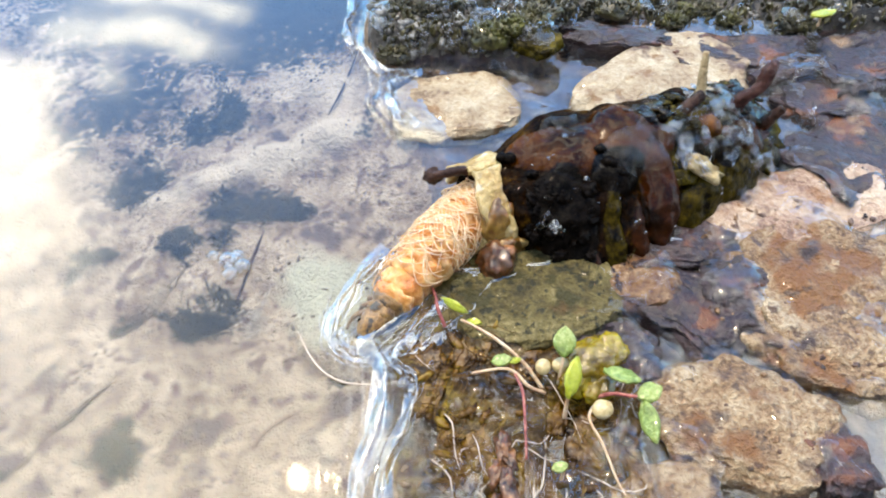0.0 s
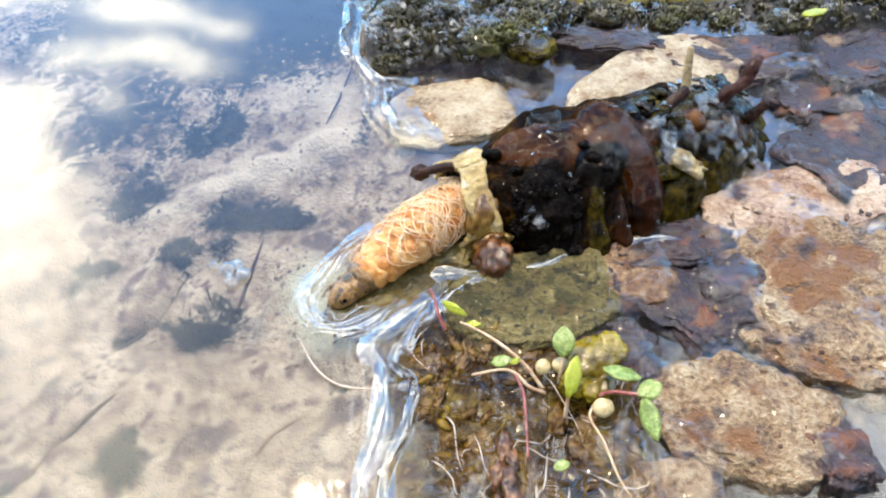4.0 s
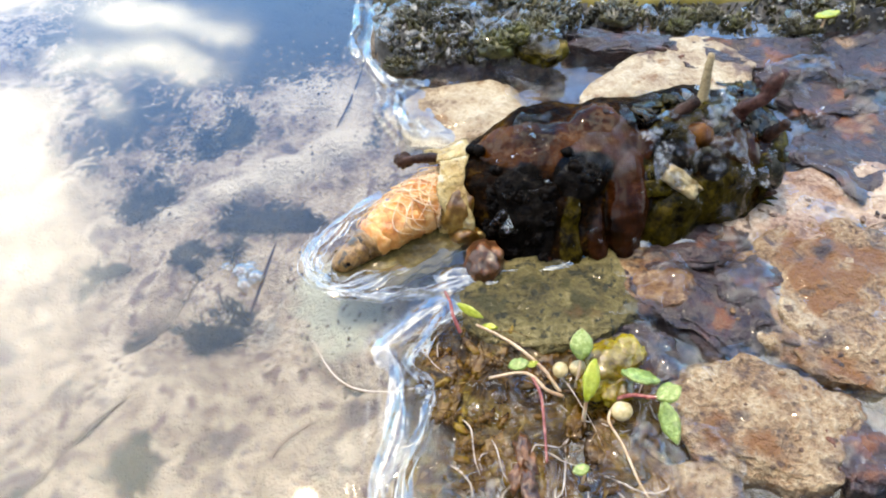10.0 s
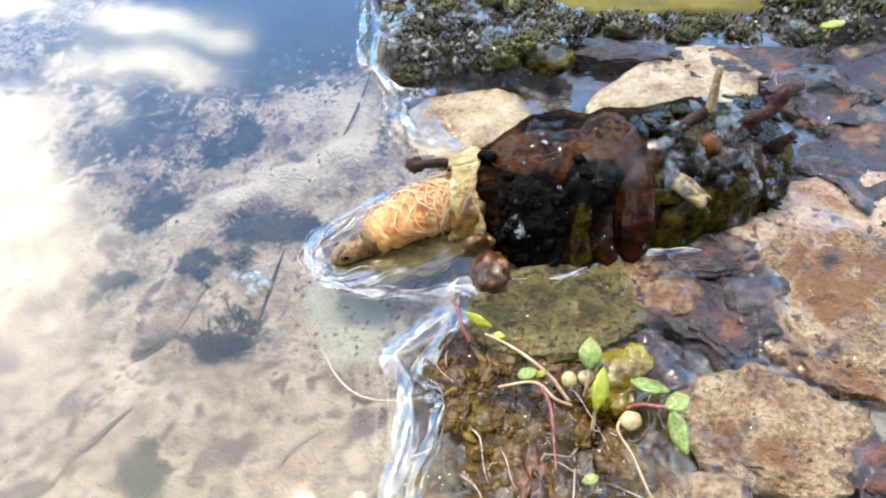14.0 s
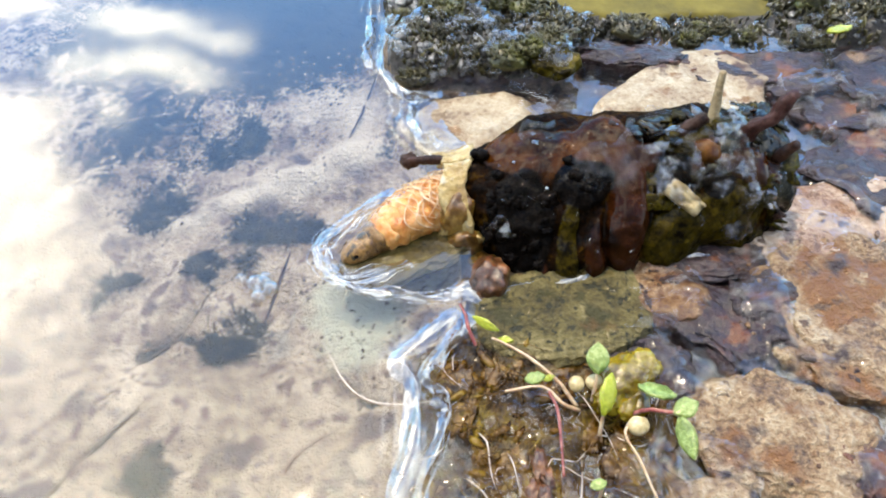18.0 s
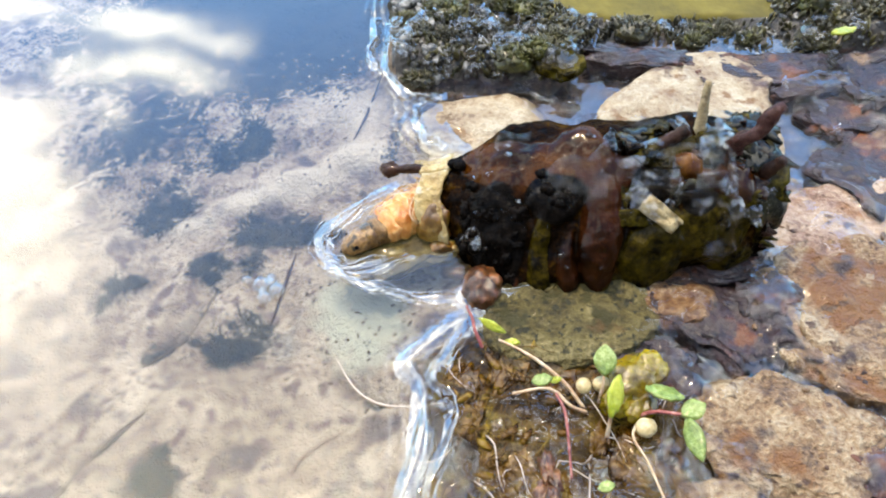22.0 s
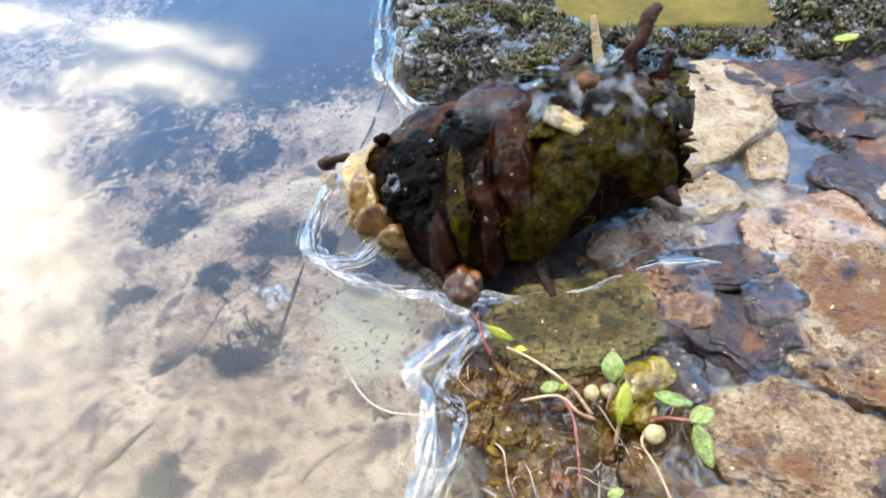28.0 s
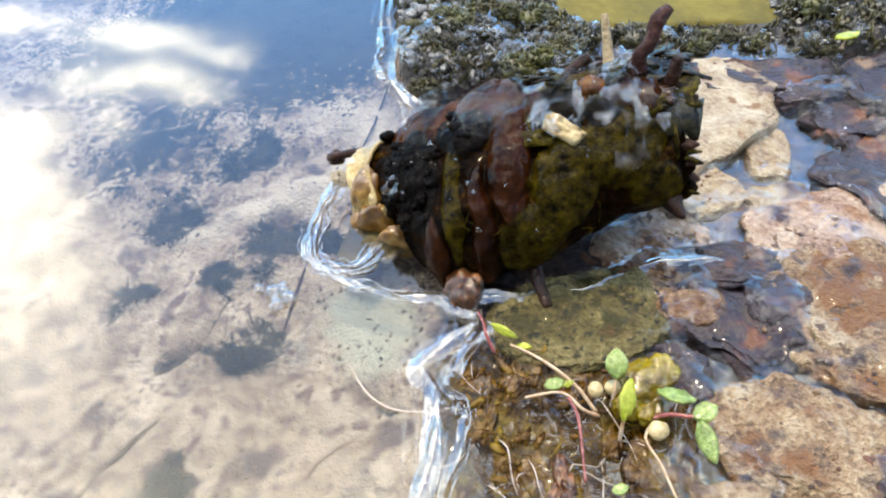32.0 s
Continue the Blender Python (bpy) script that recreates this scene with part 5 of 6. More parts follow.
def build_litter():
    """Silt crumbs and leaf dust on the pool bed, drifted into streaks."""
    rnd = random.Random(37)
    bm, bp = bmesh.new(), bmesh.new()
    k = 0
    while k < 1500:
        x, y = rnd.uniform(-4.4, -0.2), rnd.uniform(-2.6, 3.6)
        along, across = (x + y) * 0.7, (y - x) * 0.7
        if wob((along * 0.5, across * 1.6, 0), 1.0, 81) + 0.6 * wob((x, y, 0), 2.6, 82) < rnd.uniform(-0.1, 0.35):
            continue
        k += 1
        if x > shore(y) - 0.15:
            continue
        s = rnd.uniform(0.004, 0.017)
        lump(bm if rnd.random() < 0.6 else bp, (x, y, ground(x, y)[0] + s * 0.1), (s * rnd.uniform(0.8, 2.4), s, s * 0.4), 1, 0.8, 2.0, k, (0, 0, 45 + rnd.gauss(0, 35)))
    tagged(link("bed_litter", bm, M["sunk"]), "brown leaf dust drifted over the pool bed", "litter", kind="stuff")
    tagged(link("bed_crumbs", bp, M["bed"]), "pale tan crumbs drifted over the pool bed", "litter", kind="stuff")


build_litter()


def strand(name, pts, r, mk, label, category, seed=0, on_bed=True):
    P = []
    for p in pts:
        z = ground(p[0], p[1])[0] + r * 0.6 if on_bed else p[2]
        P.append(Vector((p[0], p[1], z)))
    base = P[0].copy()
    bm = bmesh.new()
    tube(bm, [p - base for p in P], [r * 0.5, r, r * 1.1, r * 0.9, r * 0.3], n=26, seg=7, rough=0.35, seed=seed)
    ob = link(name, bm, M[mk])
    ob.location = base * C
    return tagged(ob, label, category)


# three dark strands added along the cracks to draw their lines
strand("sunken_root", [(-3.38, -2.12, 0), (-3.18, -1.86, 0), (-3.0, -1.64, 0), (-2.8, -1.36, 0), (-2.58, -1.19, 0)], 0.022, "sunk", "dark strand drawing a crack of the pool bed", "root", 1)
strand("sunken_root", [(-2.8, -0.66, 0), (-2.6, -0.52, 0), (-2.43, -0.39, 0), (-2.30, -0.16, 0), (-2.24, 0.0, 0), (-1.98, 0.22, 0)], 0.012, "sunk", "thin crooked strand drawing a crack of the pool bed", "root", 2)
strand("sunken_root", [(-2.43, -0.39, 0), (-2.32, -0.47, 0), (-2.20, -0.49, 0), (-2.08, -0.62, 0)], 0.008, "sunk", "thin forked strand drawing a crack of the pool bed", "root", 3)
strand("sunken_twig", [(-1.56, -0.6, -0.2), (-1.48, -0.25, -0.12), (-1.40, 0.06, -0.03)], 0.016, "twig", "thin upright twig in the pool", "twig", 4, False)
strand("sunken_twig", [(-1.05, 1.9, 0), (-0.92, 2.3, 0), (-0.78, 2.85, 0)], 0.012, "twig", "thin dark twig in shallow water", "twig", 5)
strand("floating_hair", [(-0.98, -1.0, 0.01), (-0.8, -1.3, 0.01), (-0.6, -1.45, 0.012), (-0.35, -1.48, 0.015), (-0.1, -1.44, 0.02)], 0.008, "hair", "thin purple-grey hair root floating on the water", "root", 6, False)
strand("sunken_root", [(-1.35, -2.1, 0), (-1.25, -1.75, 0), (-1.1, -1.6, 0), (-0.85, -1.45, 0)], 0.010, "root", "fine brown root on the pool bed", "root", 7)

foam = thing("bubble_cluster", "cluster of tiny clear bubbles on the water", "bubbles", at=(-1.63, -0.37, 0.0))
rnd = random.Random(3)
for k in range(11):
    s = rnd.uniform(0.03, 0.085)
    bm = bmesh.new()
    lump(bm, (rnd.uniform(-0.15, 0.15), rnd.uniform(-0.12, 0.12), s * 0.5), (s, s, s * 0.8), 2, 0.02, 2, k)
    part("bubble", bm, M["bubble"], foam)
foam = thing("bubble_ring", "small round bubbles at the shore", "bubbles", at=(-0.10, -1.48, 0.04))
for k, (x, y, s) in enumerate([(0, 0, 0.06), (-0.03, 0.12, 0.04), (-0.12, 0.06, 0.03), (0.02, -0.1, 0.03)]):
    bm = bmesh.new()
    lump(bm, (x, y, 0), (s, s, s * 0.5), 3, 0.02, 2, k)
    part("bubble", bm, M["bubble"], foam)


# ---- the case ----
AX_X = [-0.25, 0.0, 0.2, 0.45, 0.8, 1.3, 1.8, 2.3, 2.75]
AX_Y = [0.60, 0.55, 0.46, 0.39, 0.37, 0.40, 0.47, 0.50, 0.50]
AX_Z = [0.00, 0.02, 0.00, 0.00, 0.02, 0.10, 0.21, 0.31, 0.34]
AX_U = [0.38, 0.50, 0.70, 0.88, 0.93, 0.87, 0.78, 0.71, 0.60]  # half height
AX_V = [0.36, 0.44, 0.54, 0.60, 0.63, 0.63, 0.60, 0.54, 0.45]  # half depth


def axis_at(x):
    return Vector((x, float(np.interp(x, AX_X, AX_Y)), float(np.interp(x, AX_X, AX_Z)))), float(np.interp(x, AX_X, AX_V))


def skin(x, ang, out=0.0):
    """A place on the case, oval in section: ang 0 looks to -y, 90 up."""
    c, rv = axis_at(x)
    ru = float(np.interp(x, AX_X, AX_U))
    a = radians(ang)
    y, z = -math.cos(a), math.sin(a)
    u, v = y * 0.77 + z * 0.64, -y * 0.64 + z * 0.77
    k = 1 / math.sqrt((u / ru) ** 2 + (v / rv) ** 2)
    below = ((ang + 102 + 180) % 360 - 180) / 42  # the underside is hollowed towards the rear
    k *= 1 - 0.34 * math.exp(-below * below) * smooth(0.55, 1.1, x) * smooth(2.65, 2.3, x)
    return c + Vector((0, y, z)) * (k + out)


def outward(x, ang):
    a = radians(ang)
    return Vector((0, -math.cos(a), math.sin(a)))


case = thing("larva_case", "dark brown wet case of plant scraps, seeds and twigs", "insect case")


# sacs and swellings of the wall: place along and round the case, half sizes, height, which growth covers it
SACS = [(0.50, 92, 0.36, 27, 0.13, "amber"), (0.98, 88, 0.34, 30, 0.14, "amber"), (0.20, 100, 0.22, 20, 0.08, "amber"), (1.16, 38, 0.18, 50, 0.17, "red"), (1.34, 78, 0.2, 16, 0.10, "red"),
        (0.90, -2, 0.10, 46, 0.10, "red"), (0.46, -30, 0.12, 40, 0.07, "red"), (1.60, 8, 0.30, 36, 0.09, "olive"), (2.08, 22, 0.32, 34, 0.10, "olive"), (2.30, -22, 0.24, 24, 0.08, "olive"),
        (0.66, 16, 0.09, 44, 0.06, "olive"), (1.30, -22, 0.3, 22, 0.07, "olive"), (0.28, 36, 0.26, 46, 0.04, "soot"), (0.78, 66, 0.28, 17, 0.08, "soot"), (1.55, 62, 0.2, 20, 0.06, "soot"),
        (1.80, 86, 0.24, 22, 0.09, "olive"), (2.2, 74, 0.26, 26, 0.08, "red"), (1.95, 48, 0.18, 18, 0.08, "soot")]


def sacs_at(x, ang, p):
    """Height of the swellings there, and how much of each growth."""
    best, grown = 0.0, dict(amber=0.0, red=0.0, olive=0.0, soot=0.0)
    dx, da = 0.06 * wob(p, 2.4, 71), 7 * wob(p, 2.4, 72)
    for sx, sa, rx, ra, h, growth in SACS:
        u, v = (x + dx - sx) / rx, ((ang + da - sa + 180) % 360 - 180) / ra
        t = 1 - u * u - v * v
        if t > 0:
            best = max(best, h * t ** 0.6)
        grown[growth] = max(grown[growth], smooth(-0.25, 0.35, t))
    return best, grown


def growths(mt):
    """Tints the case where each growth covers it, with ragged borders."""
    nt = mt.node_tree
    N, L = nt.nodes.new, nt.links.new
    bs = nt.nodes["Principled BSDF"]
    colour = bs.inputs["Base Color"].links[0].from_socket
    tc = N("ShaderNodeTexCoord")
    shine = None
    for growth, dark, light, scale, rough, gloss in (("amber", (0.010, 0.0022, 0.0004), (0.08, 0.024, 0.0025), 300, 0.5, 0.45), ("red", (0.005, 0.0013, 0.0004), (0.045, 0.012, 0.003), 350, 0.5, 0.35),
                                                     ("olive", (0.003, 0.0019, 0.0004), (0.06, 0.042, 0.0035), 900, 0.7, 0.2), ("soot", (0.0008, 0.0007, 0.0006), (0.008, 0.006, 0.005), 900, 0.7, 0.05)):
        no, at, ad, rm, mx, rp, gl = (N("ShaderNode" + k) for k in ("TexNoise", "Attribute", "Math", "MapRange", "Mix", "ValToRGB", "Math"))
        no.inputs["Scale"].default_value, no.inputs["Detail"].default_value, no.inputs["Roughness"].default_value = scale, 5, rough
        L(tc.outputs["Object"], no.inputs["Vector"])
        at.attribute_name = growth
        ad.operation = "MULTIPLY_ADD"
        L(no.outputs[0], ad.inputs[0])
        ad.inputs[1].default_value = 1.2
        L(at.outputs["Fac"], ad.inputs[2])
        rm.inputs[1].default_value, rm.inputs[2].default_value = 0.95, 1.35
        L(ad.outputs[0], rm.inputs[0])
        rp.color_ramp.elements[0].position, rp.color_ramp.elements[1].position = 0.36, 0.68
        rp.color_ramp.elements[0].color, rp.color_ramp.elements[1].color = (*dark, 1), (*light, 1)
        L(no.outputs[0], rp.inputs[0])
        mx.data_type = "RGBA"
        L(rm.outputs[0], mx.inputs[0])
        L(colour, mx.inputs[6])
        L(rp.outputs[0], mx.inputs[7])
        colour = mx.outputs[2]
        # the smooth sacs are wetter than the rough crust
        gl.operation = "MULTIPLY_ADD"
        L(rm.outputs[0], gl.inputs[0])
        gl.inputs[1].default_value = gloss - 0.05
        if shine is None:
            gl.inputs[2].default_value = 0.10
        else:
            L(shine, gl.inputs[2])
        shine = gl.outputs[0]
    L(colour, bs.inputs["Base Color"])
    L(shine, bs.inputs["Coat Weight"])


def case_shell():
    bm = bmesh.new()
    nx, na = 190, 170
    layers = {g: bm.verts.layers.float.new(g) for g in ("amber", "red", "olive", "soot")}
    outer, inner = [], []
    for i in range(nx + 1):
        x = -0.25 + 2.82 * i / nx
        ro, ri = [], []
        for k in range(na):
            ang = 360 * k / na
            p = skin(x, ang)
            d = outward(x, ang)
            h, grown = sacs_at(x, ang, p)
            b = h + 0.06 * wob(p, 1.9, 1) + 0.045 * wob(p, 4.2, 2) + 0.03 * (0.4 - abs(wob(p, 7, 3))) + 0.012 * wob(p, 15, 4) + 0.006 * wob(p, 30, 5)
            jag = Vector((0.09 * wob((k * 0.16, 0, 5), 1.0, 8), 0, 0)) if i == nx else Vector()
            v = bm.verts.new(p + d * (b - 0.03) + jag)
            for g in layers:
                v[layers[g]] = grown[g]
            ro.append(v)
            ri.append(bm.verts.new(p - d * (0.12 + 0.02 * wob(p, 3, 5)) + jag * 0.5))
        outer.append(ro)
        inner.append(ri)
    for i in range(nx):
        for k in range(na):
            k2 = (k + 1) % na
            bm.faces.new((outer[i][k], outer[i][k2], outer[i + 1][k2], outer[i + 1][k]))
            bm.faces.new((inner[i][k2], inner[i][k], inner[i + 1][k], inner[i + 1][k2]))
    for k in range(na):
        k2 = (k + 1) % na
        bm.faces.new((outer[0][k2], outer[0][k], inner[0][k], inner[0][k2]))
        bm.faces.new((outer[nx][k], outer[nx][k2], inner[nx][k2], inner[nx][k]))
    growths(M["tube"])
    part("tube_wall", bm, M["tube"], case)
    # the closed rear end; a black stub paints the dark of its small hole
    bm = bmesh.new()
    lump(bm, axis_at(2.48)[0], (0.12, 0.54, 0.54), 4, 0.2, 3, 4)
    part("rear_plug", bm, M["olive"], case, "olive-brown plug of scraps at the rear end")
    bm = bmesh.new()
    tube(bm, [axis_at(2.56)[0] + Vector((0, -0.1, 0.16)), axis_at(2.56)[0] + Vector((0.07, -0.1, 0.16))], [0.06, 0.06], n=4, seg=14)
    part("rear_hole", bm, M["black"], case, "black stub standing in for a small dark hole in the rear end")


case_shell()


def plate(name, x, ang, length, width, mk, spin=0.0, thick=0.03, out=0.03, bend=0.1, curl=-0.3, seed=0, tilt=0.0, label="", ragged=0.15):
    """A scrap lying on the case, its length along the case, turned by spin about the outward direction."""
    d = outward(x, ang)
    along = Vector((1, 0, 0))
    side = d.cross(along)
    m = Matrix((along, side, d)).transposed().to_4x4()
    m = Matrix.Translation(skin(x, ang, out)) @ m @ pose(0, 0, 0, 0, tilt, spin)
    bm = bmesh.new()
    sheet(bm, m, length, width, thick, bend, curl, seed, 8, 6, ragged)
    return part(name, bm, M[mk], case, label)


def bump(name, x, ang, size, mk, spin=0.0, out=0.0, amp=0.15, freq=2.0, seed=0, sub=3, label=""):
    d = outward(x, ang)
    along = Vector((1, 0, 0))
    side = d.cross(along)
    m = Matrix((along, side, d)).transposed() @ Euler((0, 0, radians(spin))).to_matrix()
    bm = bmesh.new()
    lump(bm, (0, 0, 0), size, sub, amp, freq, seed)
    c = skin(x, ang, out)
    for v in bm.verts:
        v.co = c + m @ v.co
    return part(name, bm, M[mk], case, label)


def spike(name, x, ang, ways, radii, mk, seed=0, label=""):
    """A twig rooted in the case; ways: steps (along, side, out) from its root."""
    d = outward(x, ang)
    along = Vector((1, 0, 0))
    side = d.cross(along)
    p = skin(x, ang, -0.05)
    pts = [p]
    for a, s, o in ways:
        p = p + along * a + side * s + d * o
        pts.append(p)
    bm = bmesh.new()
    tube(bm, pts, radii, n=18, seg=9, rough=0.3, seed=seed)
    return part(name, bm, M[mk], case, label)


def collar():
    """A broad tan strip bent round the front of the tube."""
    for a0, a1, x0, x1, out, lab in ((-8, 92, -0.37, -0.14, 0.045, "tan strip of leaf bent round the opening"), (-62, 4, -0.40, -0.06, 0.03, "yellow-tan lower lip of the opening"), (96, 175, -0.36, -0.08, 0.03, "ragged tan strip behind the opening")):
        bm = bmesh.new()
        n, k = 26, 8
        top, bot = {}, {}
        for i in range(n + 1):
            for j in range(k + 1):
                ang = a0 + (a1 - a0) * i / n
                x = x0 + (x1 - x0) * j / k + 0.03 * wob((i * 0.4, j * 0.3, a0), 1.0, 3) + 0.035 * math.sin(i * 0.3)
                o = out + 0.012 * wob((i * 0.5, j * 0.5, 2), 1.0, 4)
                top[i, j] = bm.verts.new(skin(x, ang, o + 0.02))
                bot[i, j] = bm.verts.new(skin(x, ang, o - 0.02))
        for i in range(n):
            for j in range(k):
                bm.faces.new((top[i, j], top[i, j + 1], top[i + 1, j + 1], top[i + 1, j]))
                bm.faces.new((bot[i, j], bot[i + 1, j], bot[i + 1, j + 1], bot[i, j + 1]))
        ring = [(i, 0) for i in range(n)] + [(n, j) for j in range(k)] + [(i, k) for i in range(n, 0, -1)] + [(0, j) for j in range(k, 0, -1)]
        for a, b in zip(ring, ring[1:] + ring[:1]):
            bm.faces.new((top[b], bot[b], bot[a], top[a]))
        part("collar", bm, M["collar"], case, lab)


collar()
bump("lip_lobe", -0.14, -20, (0.20, 0.24, 0.10), "lip", 15, 0.02, 0.15, 2, 31, 4, "amber rounded lobe under the opening")
bump("lip_lobe", -0.08, -62, (0.24, 0.22, 0.10), "lip", -10, 0.02, 0.15, 2, 32, 4, "amber rounded lobe under the opening")
bump("lip_lobe", -0.22, 22, (0.16, 0.20, 0.11), "lip", -10, -0.01, 0.2, 2, 33, 4, "yellow-amber translucent lobe at the opening")
bump("lip_lobe", -0.18, -42, (0.22, 0.18, 0.12), "lip", 25, 0.0, 0.2, 2, 34, 4, "yellow-amber translucent lobe at the opening")
bump("lip_lobe", 0.06, -36, (0.22, 0.26, 0.10), "lip", 5, -0.01, 0.2, 2, 35, 4, "amber-brown lobe behind the opening")
bump("lip_lobe", 0.0, -85, (0.26, 0.24, 0.10), "lip", 5, -0.01, 0.2, 2, 36, 4, "amber-brown lobe under the opening")
# small lobes among the scraps
bump("lobe", 2.10, 62, (0.16, 0.12, 0.09), "lobe", -20, 0.0, 0.2, 2, 6, 3, "reddish-brown lobe")
bump("lobe", 1.86, 74, (0.14, 0.12, 0.10), "amber", -20, 0.02, 0.15, 2, 18, 3, "small amber lobe among wet scraps")
bump("lobe", 2.28, 52, (0.14, 0.20, 0.10), "lobe", 15, 0.02, 0.15, 2, 19, 3, "reddish-brown lobe near the rear")
plate("chip", 1.62, 42, 0.34, 0.15, "chip", -38, 0.06, 0.08, 0.1, -0.2, 8, label="tan woody chip")
# black grains behind the collar
rnd = random.Random(8)
for k in range(34):
    x, ang = rnd.uniform(0.02, 0.50), rnd.uniform(-15, 80)
    s = rnd.uniform(0.03, 0.07)
    bump("grain", x, ang, (s * rnd.uniform(0.7, 1.5), s, s * 0.7), "black", k * 40, -0.01, 0.7, 2.4, k, 3)
for k in range(9):
    bump("grain", rnd.uniform(0.65, 0.9), rnd.uniform(62, 84), (0.06, 0.05, 0.045), "black", 0, 0.06, 0.2, 2, 40 + k, 2)
for k, (x, ang) in enumerate([(0.0, 96), (0.12, 18), (0.10, 30), (-0.05, 100), (1.05, 100), (1.30, 96), (1.42, 92)]):
    bump("grain", x, ang, (0.06, 0.055, 0.05), "black", 0, 0.05, 0.15, 2, 60 + k, 2)
# twigs
spike("twig", 2.26, 84, [(0.0, -0.02, 0.18), (0.10, -0.04, 0.14), (0.06, 0.04, 0.14), (0.10, 0.05, 0.08)], [0.095, 0.065, 0.055, 0.07, 0.04], "horn", 1, "thick purplish twig stub bent at its tip")
spike("twig", 1.66, 92, [(0.05, 0.0, 0.12), (0.16, 0.03, 0.12)], [0.075, 0.07, 0.05], "twig", 2, "dark broken twig stub")
spike("twig", 2.02, 104, [(0.0, 0.02, 0.20), (0.0, 0.02, 0.28)], [0.055, 0.045, 0.03], "straw", 3, "pale straw twig")
spike("twig", 2.48, 62, [(0.02, 0.0, 0.16), (0.05, 0.03, 0.18)], [0.07, 0.06, 0.04], "twig", 4, "dark short twig stub")
spike("twig", 1.25, -44, [(0.03, 0.0, 0.22), (0.07, 0.02, 0.24)], [0.055, 0.06, 0.05], "twig", 5, "dark twig leg below the case")
spike("twig", 2.42, -40, [(0.03, 0.0, 0.10), (0.06, 0.0, 0.12)], [0.10, 0.08, 0.02], "twig", 6, "dark claw-like twig below the rear")
bm = bmesh.new()
tube(bm, [skin(2.5, -110, -0.06), skin(2.5, -110, -0.06) + Vector((0.11, 0.09, -0.13)), skin(2.5, -110, -0.06) + Vector((0.22, 0.19, -0.27))], [0.045, 0.04, 0.035], n=16, seg=9, rough=0.25, seed=7)
part("twig", bm, M["twig"], case, "thin dark twig from the rear end")
spike("twig", 1.05, 102, [(0.02, 0.0, 0.08), (0.0, 0.0, 0.10)], [0.05, 0.045, 0.03], "twig", 8, "small dark stub on the back")
spike("twig", 2.56, 45, [(0.05, 0.02, 0.03), (0.07, 0.0, 0.05)], [0.05, 0.04, 0.02], "horn", 9, "short reddish stub at the rear rim")
spike("twig", 2.54, 5, [(0.05, 0.0, 0.02), (0.07, 0.0, 0.02)], [0.06, 0.05, 0.01], "twig", 10, "dark thorn at the rear rim")
spike("twig", -0.20, 112, [(-0.2, 0.0, 0.04), (-0.25, 0.0, -0.02)], [0.05, 0.045, 0.035], "twig", 11, "dark stick reaching forward beside the opening")
bump("knob", -0.62, 118, (0.09, 0.075, 0.07), "twig", 0, -0.02, 0.3, 2, 12, 3, "dark knob on the forward stick")
# wet scraps over the rear
rnd = random.Random(22)
for k, ang in enumerate((32, 58, 84, 110)):
    plate("rear_scrap", 2.5, ang, 0.40, 0.34, rnd.choice(("scrap", "olive", "scrap")), rnd.uniform(-25, 25), 0.03, 0.02, 0.2, -0.4, 400 + k, rnd.uniform(-4, 14), ragged=0.6)
rnd = random.Random(21)
for k in range(34):
    x = rnd.uniform(1.35, 2.55)
    ang = rnd.uniform(38, 112)
    mk = rnd.choices(("scrap", "olive", "case", "lobe"), (5, 4, 2, 1))[0] if ang > 30 else rnd.choice(("olive", "case", "case"))
    plate("scrap", x, ang, rnd.uniform(0.16, 0.36), rnd.uniform(0.10, 0.22), mk, rnd.uniform(-80, 80), 0.02, rnd.uniform(0.0, 0.06), rnd.uniform(0.05, 0.4), rnd.uniform(-0.7, 0.3), 100 + k, rnd.uniform(-30, 24), ragged=0.5)
for k in range(14):
    spike("bristle", 2.55, rnd.uniform(-40, 120), [(rnd.uniform(0.03, 0.1), rnd.uniform(-0.04, 0.04), rnd.uniform(-0.02, 0.05)), (rnd.uniform(0.02, 0.08), 0, 0.02)], [0.03, 0.02, 0.008], rnd.choice(("olive", "twig")), 300 + k)
for k in range(12):
    spike("fibre", rnd.uniform(0.5, 2.4), rnd.uniform(-60, 30), [(rnd.uniform(-0.2, 0.2), rnd.uniform(-0.2, 0.2), 0.08), (rnd.uniform(-0.2, 0.2), rnd.uniform(-0.2, 0.2), 0.03)], [0.006, 0.005, 0.003], "olive", 330 + k)



def wet_skin(x0, x1, a0, a1, out, seed, mk="film", n=46, k=40, dry=0.0):
    """Pools and crumpled skins of water that cling to the case and sink into it at their edges."""
    bm = bmesh.new()
    top = {}
    for i in range(n + 1):
        for j in range(k + 1):
            x, ang = x0 + (x1 - x0) * i / n, a0 + (a1 - a0) * j / k
            p = skin(x, ang)
            o = out + sacs_at(x, ang % 360, p)[0] + 0.05 * wob(p, 3.2, seed) + 0.10 * (0.40 - abs(wob(p, 5.0, seed + 1))) + 0.035 * wob(p, 12, seed + 2)
            fade = smooth(0, 0.15, i / n) * smooth(1, 0.85, i / n) * smooth(0, 0.15, j / k) * smooth(1, 0.85, j / k)
            fade *= smooth(dry - 0.12, dry + 0.12, wob(p, 2.6, seed + 9))
            top[i, j] = bm.verts.new(skin(x, ang, o - 0.16 * (1 - fade)))
    for i in range(n):
        for j in range(k):
            bm.faces.new((top[i, j], top[i, j + 1], top[i + 1, j + 1], top[i + 1, j]))
    bmesh.ops.recalc_face_normals(bm, faces=bm.faces)
    return part("wet_film", bm, M[mk], case, "crumpled glistening skin of water")


